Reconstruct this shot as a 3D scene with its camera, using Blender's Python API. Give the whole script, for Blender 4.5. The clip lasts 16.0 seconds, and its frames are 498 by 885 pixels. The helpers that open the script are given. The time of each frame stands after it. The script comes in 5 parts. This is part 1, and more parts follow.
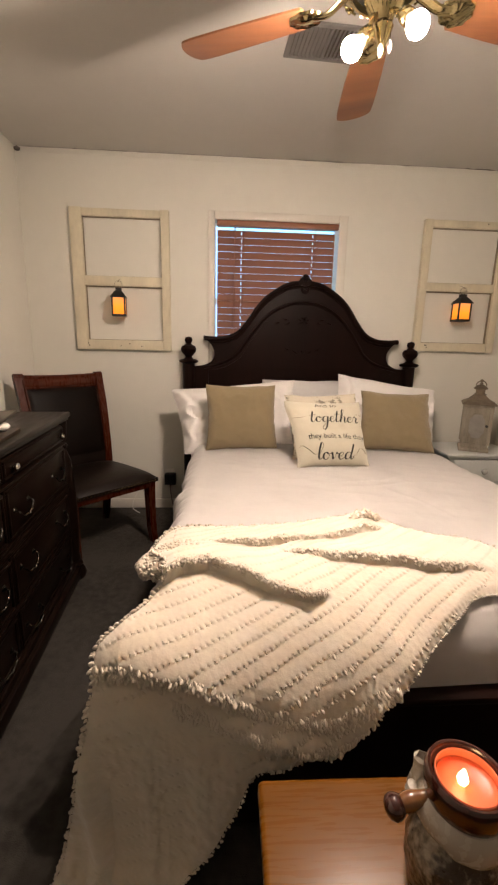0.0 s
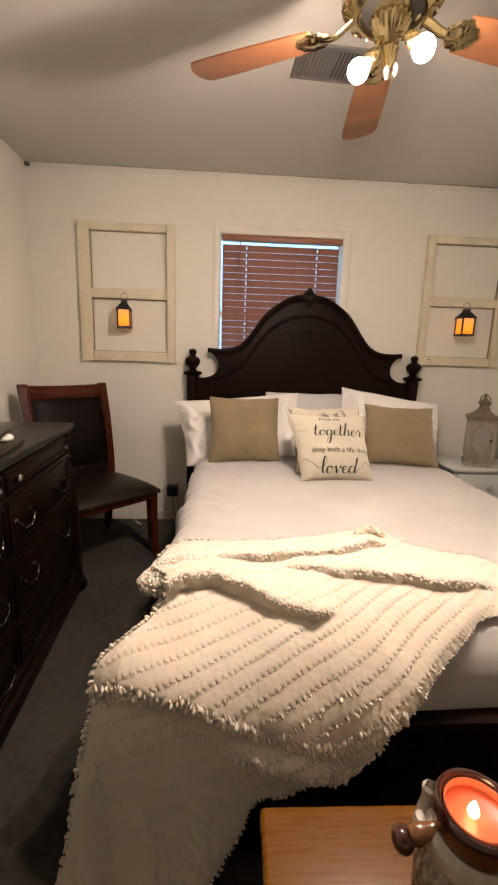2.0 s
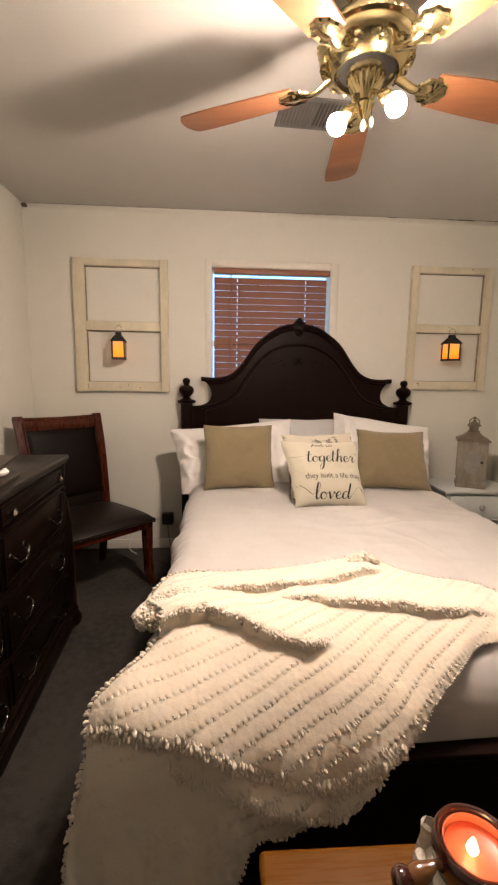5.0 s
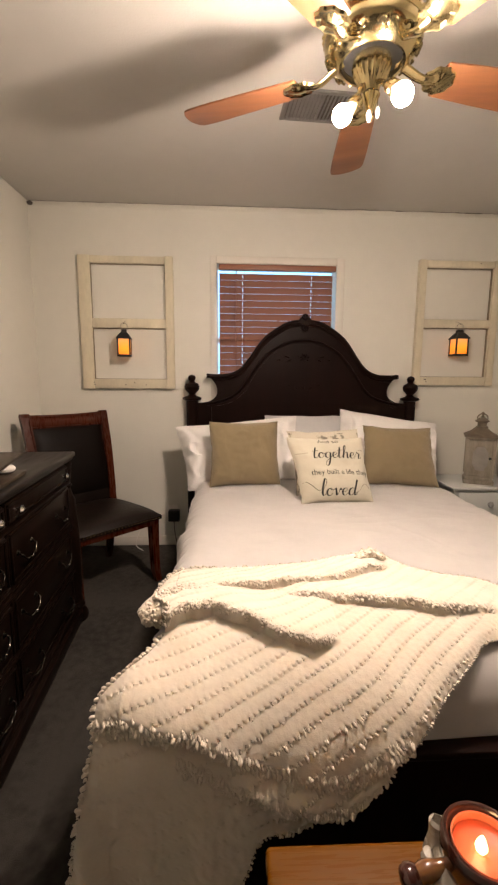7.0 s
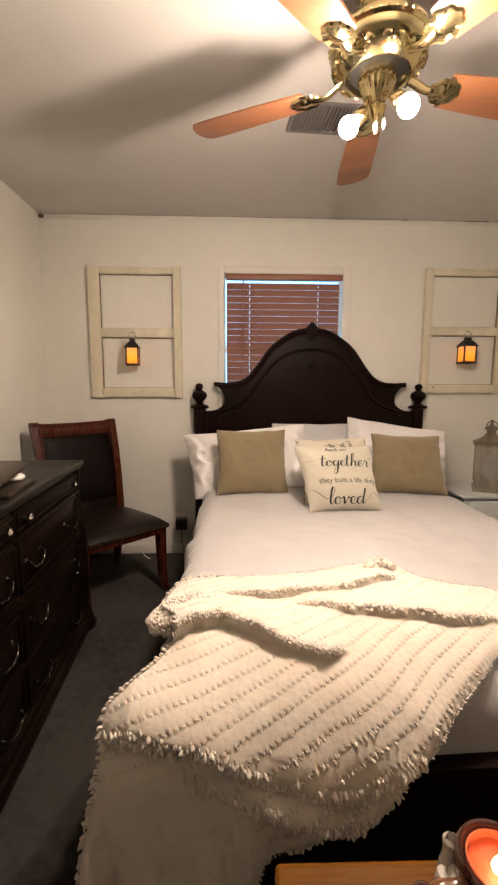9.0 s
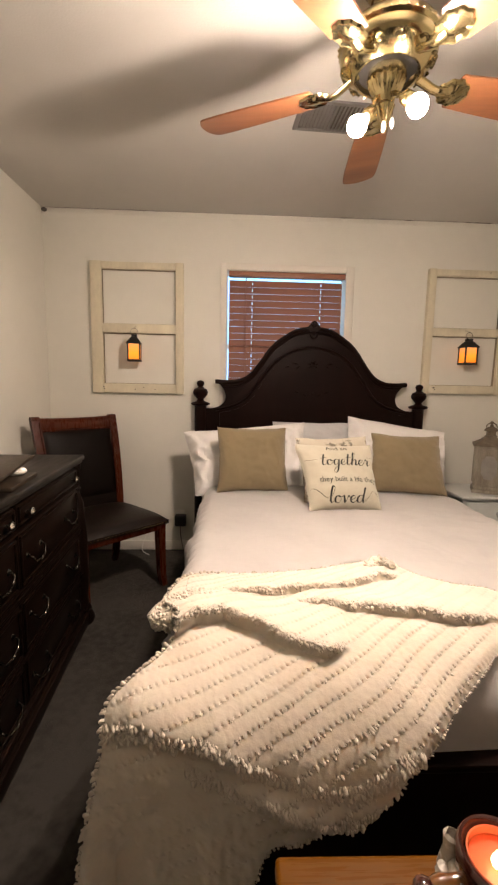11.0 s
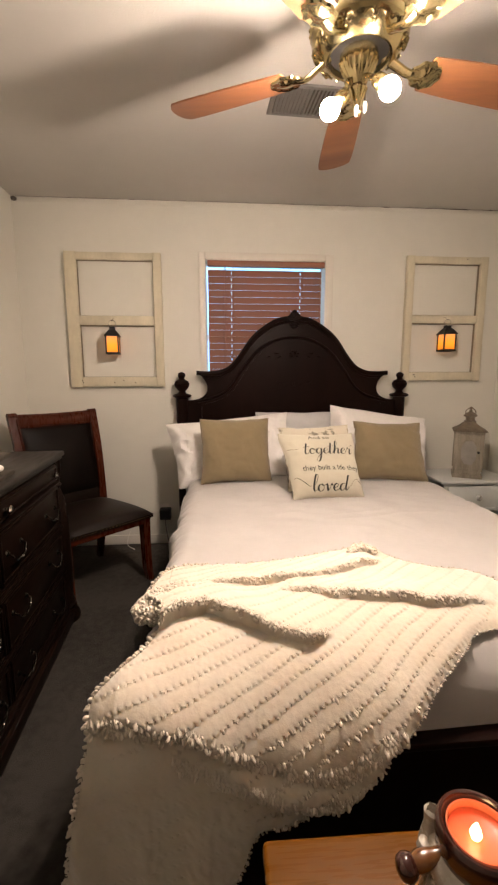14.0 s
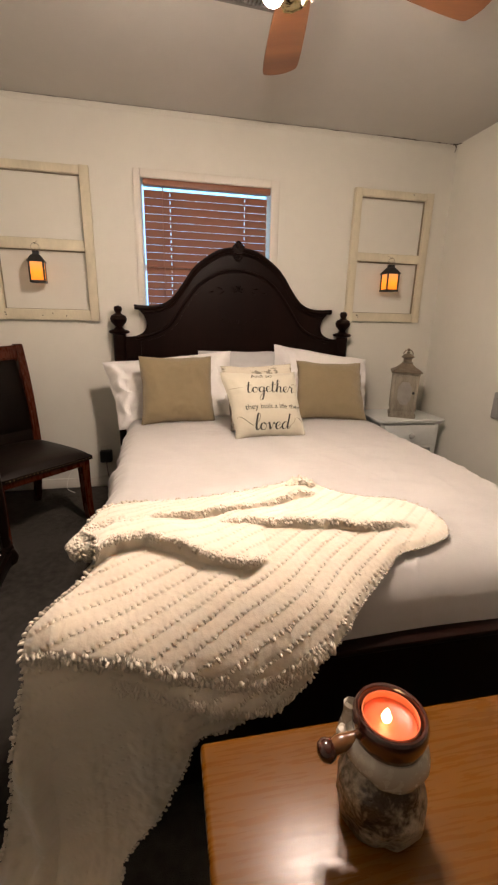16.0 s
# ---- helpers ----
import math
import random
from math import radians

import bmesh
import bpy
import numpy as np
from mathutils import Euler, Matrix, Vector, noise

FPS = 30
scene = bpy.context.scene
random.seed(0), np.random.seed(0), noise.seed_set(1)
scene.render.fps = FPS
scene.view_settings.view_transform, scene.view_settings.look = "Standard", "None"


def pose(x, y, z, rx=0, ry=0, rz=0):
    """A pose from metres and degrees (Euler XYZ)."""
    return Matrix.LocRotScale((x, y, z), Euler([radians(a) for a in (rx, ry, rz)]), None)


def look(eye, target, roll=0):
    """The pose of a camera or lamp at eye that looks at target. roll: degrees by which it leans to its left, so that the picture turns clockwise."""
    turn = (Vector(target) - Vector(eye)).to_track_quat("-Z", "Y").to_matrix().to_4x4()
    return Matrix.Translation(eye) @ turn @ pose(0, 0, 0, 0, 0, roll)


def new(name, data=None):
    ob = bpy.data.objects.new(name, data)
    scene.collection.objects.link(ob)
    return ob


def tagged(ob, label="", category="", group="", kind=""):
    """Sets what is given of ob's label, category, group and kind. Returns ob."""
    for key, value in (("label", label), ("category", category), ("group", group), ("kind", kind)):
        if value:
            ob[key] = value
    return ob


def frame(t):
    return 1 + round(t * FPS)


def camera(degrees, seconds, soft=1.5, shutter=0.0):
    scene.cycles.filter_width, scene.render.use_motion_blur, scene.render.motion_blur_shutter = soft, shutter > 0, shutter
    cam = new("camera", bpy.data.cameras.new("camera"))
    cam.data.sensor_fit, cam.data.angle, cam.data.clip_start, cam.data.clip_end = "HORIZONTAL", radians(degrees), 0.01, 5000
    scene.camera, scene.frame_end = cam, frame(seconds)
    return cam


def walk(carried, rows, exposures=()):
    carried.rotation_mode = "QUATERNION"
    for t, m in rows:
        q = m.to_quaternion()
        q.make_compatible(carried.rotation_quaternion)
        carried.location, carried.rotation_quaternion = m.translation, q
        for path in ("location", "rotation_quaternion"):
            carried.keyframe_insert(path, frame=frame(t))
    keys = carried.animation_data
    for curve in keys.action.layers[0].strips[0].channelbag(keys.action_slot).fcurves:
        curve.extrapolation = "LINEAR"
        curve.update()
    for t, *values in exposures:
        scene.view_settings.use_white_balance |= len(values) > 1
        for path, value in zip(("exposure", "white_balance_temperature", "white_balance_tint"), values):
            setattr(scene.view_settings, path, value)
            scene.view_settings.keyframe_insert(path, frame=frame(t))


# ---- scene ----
cam = camera(62.0, 16.0, soft=2.3)
PATH = [
    (0, (-0.556, -3.107, 1.246), (-0.43, -1.162, 0.798), 1.3),
    (0.5, (-0.557, -3.108, 1.247), (-0.427, -1.162, 0.802), 1.4),
    (1, (-0.558, -3.109, 1.248), (-0.418, -1.165, 0.801), 1.5),
    (1.5, (-0.558, -3.1, 1.247), (-0.426, -1.155, 0.804), 1.4),
    (2, (-0.562, -3.098, 1.254), (-0.447, -1.142, 0.857), 1.8),
    (2.5, (-0.562, -3.1, 1.275), (-0.456, -1.125, 0.981), 2.0),
    (3, (-0.559, -3.099, 1.285), (-0.532, -1.118, 1.01), 1.0),
    (3.5, (-0.556, -3.112, 1.284), (-0.442, -1.132, 1.027), 0.3),
    (4, (-0.556, -3.119, 1.285), (-0.418, -1.142, 1.016), 0.8),
    (6.5, (-0.554, -3.115, 1.275), (-0.429, -1.141, 0.981), 0.3),
    (7, (-0.553, -3.113, 1.275), (-0.446, -1.138, 0.977), 0.4),
    (7.5, (-0.562, -3.114, 1.277), (-0.486, -1.136, 0.996), 0.8),
    (8, (-0.555, -3.114, 1.276), (-0.477, -1.133, 1.015), 0.5),
    (8.5, (-0.555, -3.115, 1.277), (-0.474, -1.132, 1.023), 0.2),
    (9, (-0.556, -3.113, 1.276), (-0.482, -1.131, 1.016), 0.2),
    (11.5, (-0.574, -3.116, 1.274), (-0.482, -1.137, 1.005), 1.4),
    (12, (-0.568, -3.116, 1.274), (-0.453, -1.138, 1.006), 1.2),
    (12.5, (-0.563, -3.114, 1.273), (-0.43, -1.137, 1.004), 0.8),
    (13, (-0.56, -3.113, 1.271), (-0.418, -1.137, 0.996), 0.3),
    (13.5, (-0.559, -3.113, 1.27), (-0.413, -1.139, 0.984), -0.0),
    (14, (-0.556, -3.11, 1.271), (-0.403, -1.14, 0.961), -0.1),
    (14.5, (-0.548, -3.105, 1.267), (-0.378, -1.141, 0.926), 0.0),
    (15, (-0.553, -3.098, 1.263), (-0.333, -1.151, 0.863), 0.4),
    (15.5, (-0.542, -3.094, 1.252), (-0.241, -1.176, 0.774), 0.8),
    (16, (-0.529, -3.096, 1.236), (-0.131, -1.219, 0.669), 1.3),
]
walk(cam, [(t, look(eye, target, roll)) for t, eye, target, roll in PATH])

# ---- light and exposure ----
world = bpy.data.worlds.new("world")
scene.world = world
world.use_nodes = True
wn = world.node_tree
sky = wn.nodes.new("ShaderNodeTexSky")
sky.sky_type, sky.sun_disc = "NISHITA", False
sky.sun_elevation, sky.sun_rotation = radians(35), radians(160)
wn.links.new(sky.outputs[0], wn.nodes["Background"].inputs[0])
wn.nodes["Background"].inputs[1].default_value = 0.1
BULB_GLOW = 2480.0
WINDOW_GLOW = 2.05
scene.view_settings.exposure = 0.0

# ---- materials ----


def shader(name, colour, rough=0.6, metal=0.0, vary=0.0, scale=8.0, bump=0.0, bump_scale=60.0, stretch=(1, 1, 1), second=None, coat=0.0, spec=None, sheen=0.0, fine=0.0):
    """A surface with stains at a large scale and grain at a fine one."""
    m = bpy.data.materials.new(name)
    m.use_nodes = True
    nt = m.node_tree
    b = nt.nodes["Principled BSDF"]
    b.inputs["Base Color"].default_value = (*colour, 1)
    b.inputs["Roughness"].default_value = rough
    b.inputs["Metallic"].default_value = metal
    b.inputs["Coat Weight"].default_value = coat
    b.inputs["Coat Roughness"].default_value = 0.15
    if spec is not None:
        b.inputs["Specular IOR Level"].default_value = spec
    if sheen:
        b.inputs["Sheen Weight"].default_value = sheen
    tc = nt.nodes.new("ShaderNodeTexCoord")
    mp = nt.nodes.new("ShaderNodeMapping")
    mp.inputs["Scale"].default_value = stretch
    nt.links.new(tc.outputs["Object"], mp.inputs[0])
    if vary or second:
        n1 = nt.nodes.new("ShaderNodeTexNoise")
        n1.inputs["Scale"].default_value, n1.inputs["Detail"].default_value = scale, 5
        n2 = nt.nodes.new("ShaderNodeTexNoise")
        n2.inputs["Scale"].default_value, n2.inputs["Detail"].default_value = scale * 9, 4
        for n in (n1, n2):
            nt.links.new(mp.outputs[0], n.inputs["Vector"])
        mixf = nt.nodes.new("ShaderNodeMath")
        mixf.operation = "MULTIPLY_ADD"
        nt.links.new(n2.outputs["Fac"], mixf.inputs[0])
        mixf.inputs[1].default_value = 0.4 + fine
        nt.links.new(n1.outputs["Fac"], mixf.inputs[2])
        ramp = nt.nodes.new("ShaderNodeValToRGB")
        ramp.color_ramp.elements[0].position, ramp.color_ramp.elements[1].position = 0.45, 0.95
        dark = second or tuple(c * (1 - vary) for c in colour)
        light = colour if second else tuple(min(1, c * (1 + vary * 0.6)) for c in colour)
        ramp.color_ramp.elements[0].color = (*dark, 1)
        ramp.color_ramp.elements[1].color = (*light, 1)
        nt.links.new(mixf.outputs[0], ramp.inputs[0])
        nt.links.new(ramp.outputs[0], b.inputs["Base Color"])
        rr = nt.nodes.new("ShaderNodeMapRange")
        rr.inputs["To Min"].default_value, rr.inputs["To Max"].default_value = max(0, rough - 0.08), min(1, rough + 0.1)
        nt.links.new(n2.outputs["Fac"], rr.inputs["Value"])
        nt.links.new(rr.outputs[0], b.inputs["Roughness"])
    if bump:
        n3 = nt.nodes.new("ShaderNodeTexNoise")
        n3.inputs["Scale"].default_value, n3.inputs["Detail"].default_value = bump_scale, 3
        nt.links.new(mp.outputs[0], n3.inputs["Vector"])
        bp = nt.nodes.new("ShaderNodeBump")
        bp.inputs["Strength"].default_value, bp.inputs["Distance"].default_value = min(1, bump * 5), 0.01 * bump * 4
        nt.links.new(n3.outputs["Fac"], bp.inputs["Height"])
        nt.links.new(bp.outputs[0], b.inputs["Normal"])
    return m


def glow(name, colour, strength):
    m = bpy.data.materials.new(name)
    m.use_nodes = True
    b = m.node_tree.nodes["Principled BSDF"]
    b.inputs["Base Color"].default_value = (*colour, 1)
    b.inputs["Emission Color"].default_value = (*colour, 1)
    b.inputs["Emission Strength"].default_value = strength
    return m


def woven(name, colour, step=420.0, depth=0.3, rough=0.9, vary=0.12, sheen=0.3):
    """Cloth: a fine crossed weave over soft stains."""
    m = shader(name, colour, rough, vary=vary, scale=5, sheen=sheen)
    nt = m.node_tree
    b = nt.nodes["Principled BSDF"]
    tc = nt.nodes.new("ShaderNodeTexCoord")
    waves = []
    for axis in ("X", "Z"):
        w = nt.nodes.new("ShaderNodeTexWave")
        w.bands_direction = axis
        w.inputs["Scale"].default_value, w.inputs["Distortion"].default_value = step / 6, 1.2
        nt.links.new(tc.outputs["Object"], w.inputs["Vector"])
        waves.append(w)
    add = nt.nodes.new("ShaderNodeMath")
    nt.links.new(waves[0].outputs["Fac"], add.inputs[0])
    nt.links.new(waves[1].outputs["Fac"], add.inputs[1])
    bp = nt.nodes.new("ShaderNodeBump")
    bp.inputs["Strength"].default_value, bp.inputs["Distance"].default_value = depth, 0.002
    nt.links.new(add.outputs[0], bp.inputs["Height"])
    nt.links.new(bp.outputs[0], b.inputs["Normal"])
    return m


WALL = shader("wall_paint", (0.70, 0.68, 0.61), 0.6, vary=0.05, scale=1.3, bump=0.05, bump_scale=90)
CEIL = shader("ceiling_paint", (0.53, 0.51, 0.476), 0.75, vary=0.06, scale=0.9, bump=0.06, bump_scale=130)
TRIM = shader("trim_paint", (0.70, 0.66, 0.59), 0.4, vary=0.05, scale=4, bump=0.03, bump_scale=40)
CARPET = shader("carpet_pile", (0.063, 0.057, 0.050), 1.0, vary=0.55, scale=3, bump=0.25, bump_scale=420, fine=0.3, spec=0.1)
SASH = shader("aged_cream_paint", (0.66, 0.60, 0.45), 0.55, vary=0.16, scale=7, bump=0.10, bump_scale=55, stretch=(1, 1, 0.4))
# dark tone that paints the shade within the sash openings
SASH_SHADE = shader("painted_sash_shade", (0.26, 0.22, 0.15), 0.8, vary=0.3, scale=20)
GAP = shader("dark_gap", (0.10, 0.085, 0.07), 0.9)
EBONY = shader("dark_stained_wood", (0.0092, 0.0032, 0.0021), 0.38, vary=0.45, scale=6, bump=0.04, bump_scale=50, stretch=(1, 1, 0.15), spec=0.10)
DRESSER = shader("black_brown_wood", (0.0068, 0.0031, 0.0019), 0.34, vary=0.4, scale=5, bump=0.04, bump_scale=60, stretch=(1, 0.2, 1), spec=0.10)
DRESSER_TOP = shader("rubbed_dresser_top", (0.010, 0.0075, 0.006), 0.36, vary=0.3, scale=5, bump=0.02, bump_scale=60, stretch=(1, 0.2, 1), spec=0.3)
CHERRY = shader("cherry_wood", (0.058, 0.0108, 0.0034), 0.27, vary=0.30, scale=9, bump=0.025, bump_scale=70, stretch=(1, 1, 0.12), spec=0.22)
LEATHER = shader("black_leather", (0.0105, 0.0062, 0.0045), 0.40, vary=0.3, scale=8, bump=0.06, bump_scale=260, spec=0.18)
HONEY = shader("honey_varnished_wood", (0.140, 0.052, 0.0036), 0.27, second=(0.116, 0.041, 0.0028), scale=2.2, bump=0.004, bump_scale=40, stretch=(0.4, 6.0, 1), spec=0.28, fine=0.2)
HONEY_EDGE = shader("honey_wood_edge", (0.115, 0.043, 0.005), 0.45, second=(0.085, 0.032, 0.004), scale=3, bump=0.02, bump_scale=60, stretch=(0.25, 1, 3), spec=0.22)
BRASS = shader("polished_brass", (0.62, 0.51, 0.27), 0.15, 1.0, vary=0.2, scale=20)
# darker than polished_brass: shade on neck, scrolls and arms is in the colour
BRASS_SHADED = shader("antique_brass_painted_shade", (0.30, 0.24, 0.12), 0.24, 1.0, vary=0.4, scale=26)
BLADE = shader("oak_fan_blade", (0.21, 0.085, 0.034), 0.40, second=(0.115, 0.042, 0.018), scale=4, stretch=(0.3, 3, 1), bump=0.02, bump_scale=50)
STEEL = shader("brushed_nickel", (0.62, 0.58, 0.52), 0.22, 1.0)
PEWTER = shader("dark_pewter", (0.085, 0.076, 0.066), 0.22, 1.0, vary=0.3, scale=40)
CRYSTAL = shader("clear_crystal", (0.42, 0.42, 0.40), 0.08, spec=1.0, coat=0.6)
BLACK = shader("black_metal", (0.012, 0.011, 0.010), 0.5, vary=0.3, scale=30, bump=0.05, bump_scale=120)
PLASTIC = shader("black_plastic", (0.012, 0.012, 0.012), 0.4)
WHITE_PLASTIC = shader("white_plastic", (0.75, 0.72, 0.66), 0.4)
GREY_PLASTIC = shader("grey_plastic", (0.33, 0.32, 0.31), 0.45, vary=0.1)
AMBER = glow("amber_pane", (1.0, 0.31, 0.018), 0.9)
ant = AMBER.node_tree
atc, asep, arr = ant.nodes.new("ShaderNodeTexCoord"), ant.nodes.new("ShaderNodeSeparateXYZ"), ant.nodes.new("ShaderNodeValToRGB")
amr = ant.nodes.new("ShaderNodeMapRange")
amr.inputs["From Min"].default_value, amr.inputs["From Max"].default_value = 0.014, 0.120
ant.links.new(atc.outputs["Object"], asep.inputs[0])
ant.links.new(asep.outputs["Z"], amr.inputs["Value"])
ant.links.new(amr.outputs[0], arr.inputs[0])
arr.color_ramp.elements[0].color, arr.color_ramp.elements[1].color = (0.85, 0.20, 0.008, 1), (0.62, 0.30, 0.12, 1)
mid = arr.color_ramp.elements.new(0.42)
mid.color = (0.95, 0.33, 0.02, 1)
ant.links.new(arr.outputs[0], ant.nodes["Principled BSDF"].inputs["Emission Color"])
SHEET = woven("white_cotton", (0.83, 0.80, 0.775), 900, 0.10, 0.85, 0.05)
PILLOW_WHITE = woven("white_pillowcase", (0.74, 0.715, 0.69), 900, 0.10, 0.85, 0.05)
PILLOW_GREY = woven("pale_grey_pillowcase", (0.52, 0.515, 0.51), 900, 0.10, 0.85, 0.05)
TAN = woven("tan_canvas", (0.215, 0.167, 0.092), 640, 0.18, 0.9, 0.10)
CREAM = woven("cream_canvas", (0.50, 0.465, 0.365), 640, 0.15, 0.9, 0.08)
INK = shader("black_print", (0.02, 0.02, 0.02), 0.85)
LEAFY = shader("cream_cloth_with_leaf_print", (0.50, 0.455, 0.36), 0.9, second=(0.19, 0.172, 0.135), scale=5, bump=0.08, bump_scale=400)
for node in LEAFY.node_tree.nodes:
    if node.type == "VALTORGB":
        node.color_ramp.elements[0].position, node.color_ramp.elements[1].position = 0.61, 0.65
YARN = shader("cream_chenille", (0.68, 0.605, 0.50), 0.95, vary=0.07, scale=14, bump=0.05, bump_scale=180, sheen=0.45)
YARN.node_tree.nodes["Principled BSDF"].inputs["Subsurface Weight"].default_value = 0.75
YARN.node_tree.nodes["Principled BSDF"].inputs["Subsurface Radius"].default_value = (0.012, 0.010, 0.008)
YARN.node_tree.nodes["Principled BSDF"].inputs["Subsurface Scale"].default_value = 1.3
YARN_END = shader("cream_chenille_ends", (0.70, 0.625, 0.52), 0.95, vary=0.06, scale=14, sheen=0.3)
NIGHT = shader("white_painted_wood", (0.62, 0.64, 0.62), 0.35, vary=0.08, scale=5, bump=0.03, bump_scale=45)
GREYWOOD = shader("whitewashed_wood", (0.36, 0.32, 0.255), 0.7, second=(0.17, 0.145, 0.11), scale=16, bump=0.12, bump_scale=70, stretch=(1, 1, 0.25))
BRONZE = shader("weathered_bronze", (0.20, 0.165, 0.12), 0.55, 0.4, vary=0.3, scale=30, bump=0.08, bump_scale=110)
FROST = shader("dusty_grey_glass", (0.30, 0.28, 0.25), 0.35, vary=0.2, scale=12)
SLAT = shader("red_brown_wood_slat", (0.285, 0.118, 0.070), 0.45, vary=0.15, scale=7, bump=0.02, bump_scale=60, stretch=(0.15, 1, 1))
CORD = shader("blind_cord", (0.16, 0.07, 0.045), 0.8)
GLAZE = shader("brown_red_glaze", (0.050, 0.012, 0.007), 0.12, vary=0.5, scale=12, coat=0.8)
AMBER_GLAZE = shader("amber_glaze", (0.22, 0.11, 0.03), 0.15, second=(0.12, 0.04, 0.015), scale=14, coat=0.7)
STONE = shader("white_glazed_ceramic", (0.40, 0.35, 0.27), 0.30, second=(0.030, 0.020, 0.013), scale=11, bump=0.2, bump_scale=60, coat=0.3)
for node in STONE.node_tree.nodes:
    if node.type == "VALTORGB":
        node.color_ramp.elements[0].position, node.color_ramp.elements[1].position = 0.60, 0.78
WHITE_CERAMIC = shader("cream_glaze", (0.40, 0.36, 0.30), 0.25, second=(0.10, 0.075, 0.05), scale=9, coat=0.4, bump=0.04, bump_scale=50)
for node in WHITE_CERAMIC.node_tree.nodes:
    if node.type == "VALTORGB":
        node.color_ramp.elements[0].position, node.color_ramp.elements[1].position = 0.40, 0.48
WAX = shader("pink_orange_wax", (0.70, 0.125, 0.045), 0.35, vary=0.12, scale=14)
WAX.node_tree.nodes["Principled BSDF"].inputs["Subsurface Weight"].default_value = 0.4
WAX.node_tree.nodes["Principled BSDF"].inputs["Subsurface Radius"].default_value = (0.05, 0.015, 0.008)
BLUSH = shader("blush_glass", (0.82, 0.24, 0.13), 0.18, vary=0.15, scale=20, coat=0.5)
FLAME = glow("candle_flame", (1.0, 0.62, 0.28), 16.0)
BULB = glow("lit_bulb", (1.0, 0.80, 0.665), BULB_GLOW)
DAY = glow("daylight", (0.40, 0.72, 1.0), WINDOW_GLOW)
GLASS = shader("window_glass", (0.9, 0.95, 1.0), 0.02)
GLASS.node_tree.nodes["Principled BSDF"].inputs["Transmission Weight"].default_value = 1.0
VENT = shader("painted_vent_metal", (0.17, 0.16, 0.15), 0.5, vary=0.15, scale=12)
TABLET = shader("dark_brown_lacquer", (0.026, 0.017, 0.010), 0.4, vary=0.2, scale=9)

# ---- mesh helpers ----


def mesh_object(name, bm, material, smooth=True):
    me = bpy.data.meshes.new(name)
    bm.normal_update()
    bm.to_mesh(me)
    bm.free()
    me.materials.append(material)
    if smooth:
        me.shade_smooth()
        me.set_sharp_from_angle(angle=radians(35))
    return me


def thing(name, label, category, place=(0, 0, 0), turn=0.0, group=""):
    ob = new(name)
    ob.empty_display_size = 0.05
    ob.matrix_world = pose(*place, 0, 0, turn)
    return tagged(ob, label, category, group)


def part(name, bm, material, parent, label="", smooth=True):
    ob = new(name, mesh_object(name, bm, material, smooth))
    ob.parent = parent
    return tagged(ob, label) if label else ob


def struct(name, bm, material, label, category, smooth=False):
    return tagged(new(name, mesh_object(name, bm, material, smooth)), label, category, kind="structure")


def box(bm, x0, y0, z0, x1, y1, z1, bevel=0.0, seg=2):
    made = bmesh.ops.create_cube(bm, size=1.0)["verts"]
    for v in made:
        v.co = Vector(((x0 + x1) / 2 + v.co.x * (x1 - x0), (y0 + y1) / 2 + v.co.y * (y1 - y0), (z0 + z1) / 2 + v.co.z * (z1 - z0)))
    if bevel:
        edges = list({e for v in made for e in v.link_edges})
        bmesh.ops.bevel(bm, geom=edges, offset=bevel, segments=seg, affect="EDGES", profile=0.5)
    return bm


def lathe(bm, profile, n=24, at=(0, 0, 0), m=None):
    """Turns a profile of (radius, height) pairs round the upright axis."""
    rings = []
    for r, z in profile:
        ring = []
        for k in range(n):
            a = 2 * math.pi * k / n
            co = Vector((r * math.cos(a), r * math.sin(a), z))
            co = (m @ co) if m else co
            ring.append(bm.verts.new(co + Vector(at)))
        rings.append(ring)
    for a, b in zip(rings, rings[1:]):
        for k in range(n):
            bm.faces.new((a[k], a[(k + 1) % n], b[(k + 1) % n], b[k]))
    if profile[0][0] > 1e-4:
        bm.faces.new(rings[0][::-1])
    if profile[-1][0] > 1e-4:
        bm.faces.new(rings[-1])
    return bm


def smooth_line(points, steps=8, closed=False):
    """A Catmull-Rom curve through a few points."""
    pts = [Vector(p) for p in points]
    out = []
    n = len(pts)
    for i in range(n if closed else n - 1):
        p0 = pts[i - 1] if (i or closed) else pts[0]
        p1, p2 = pts[i], pts[(i + 1) % n]
        p3 = pts[(i + 2) % n] if (closed or i + 2 < n) else pts[-1]
        for s in range(steps):
            t = s / steps
            out.append(0.5 * (2 * p1 + (p2 - p0) * t + (2 * p0 - 5 * p1 + 4 * p2 - p3) * t * t + (3 * p1 - p0 - 3 * p2 + p3) * t**3))
    if not closed:
        out.append(pts[-1])
    return out


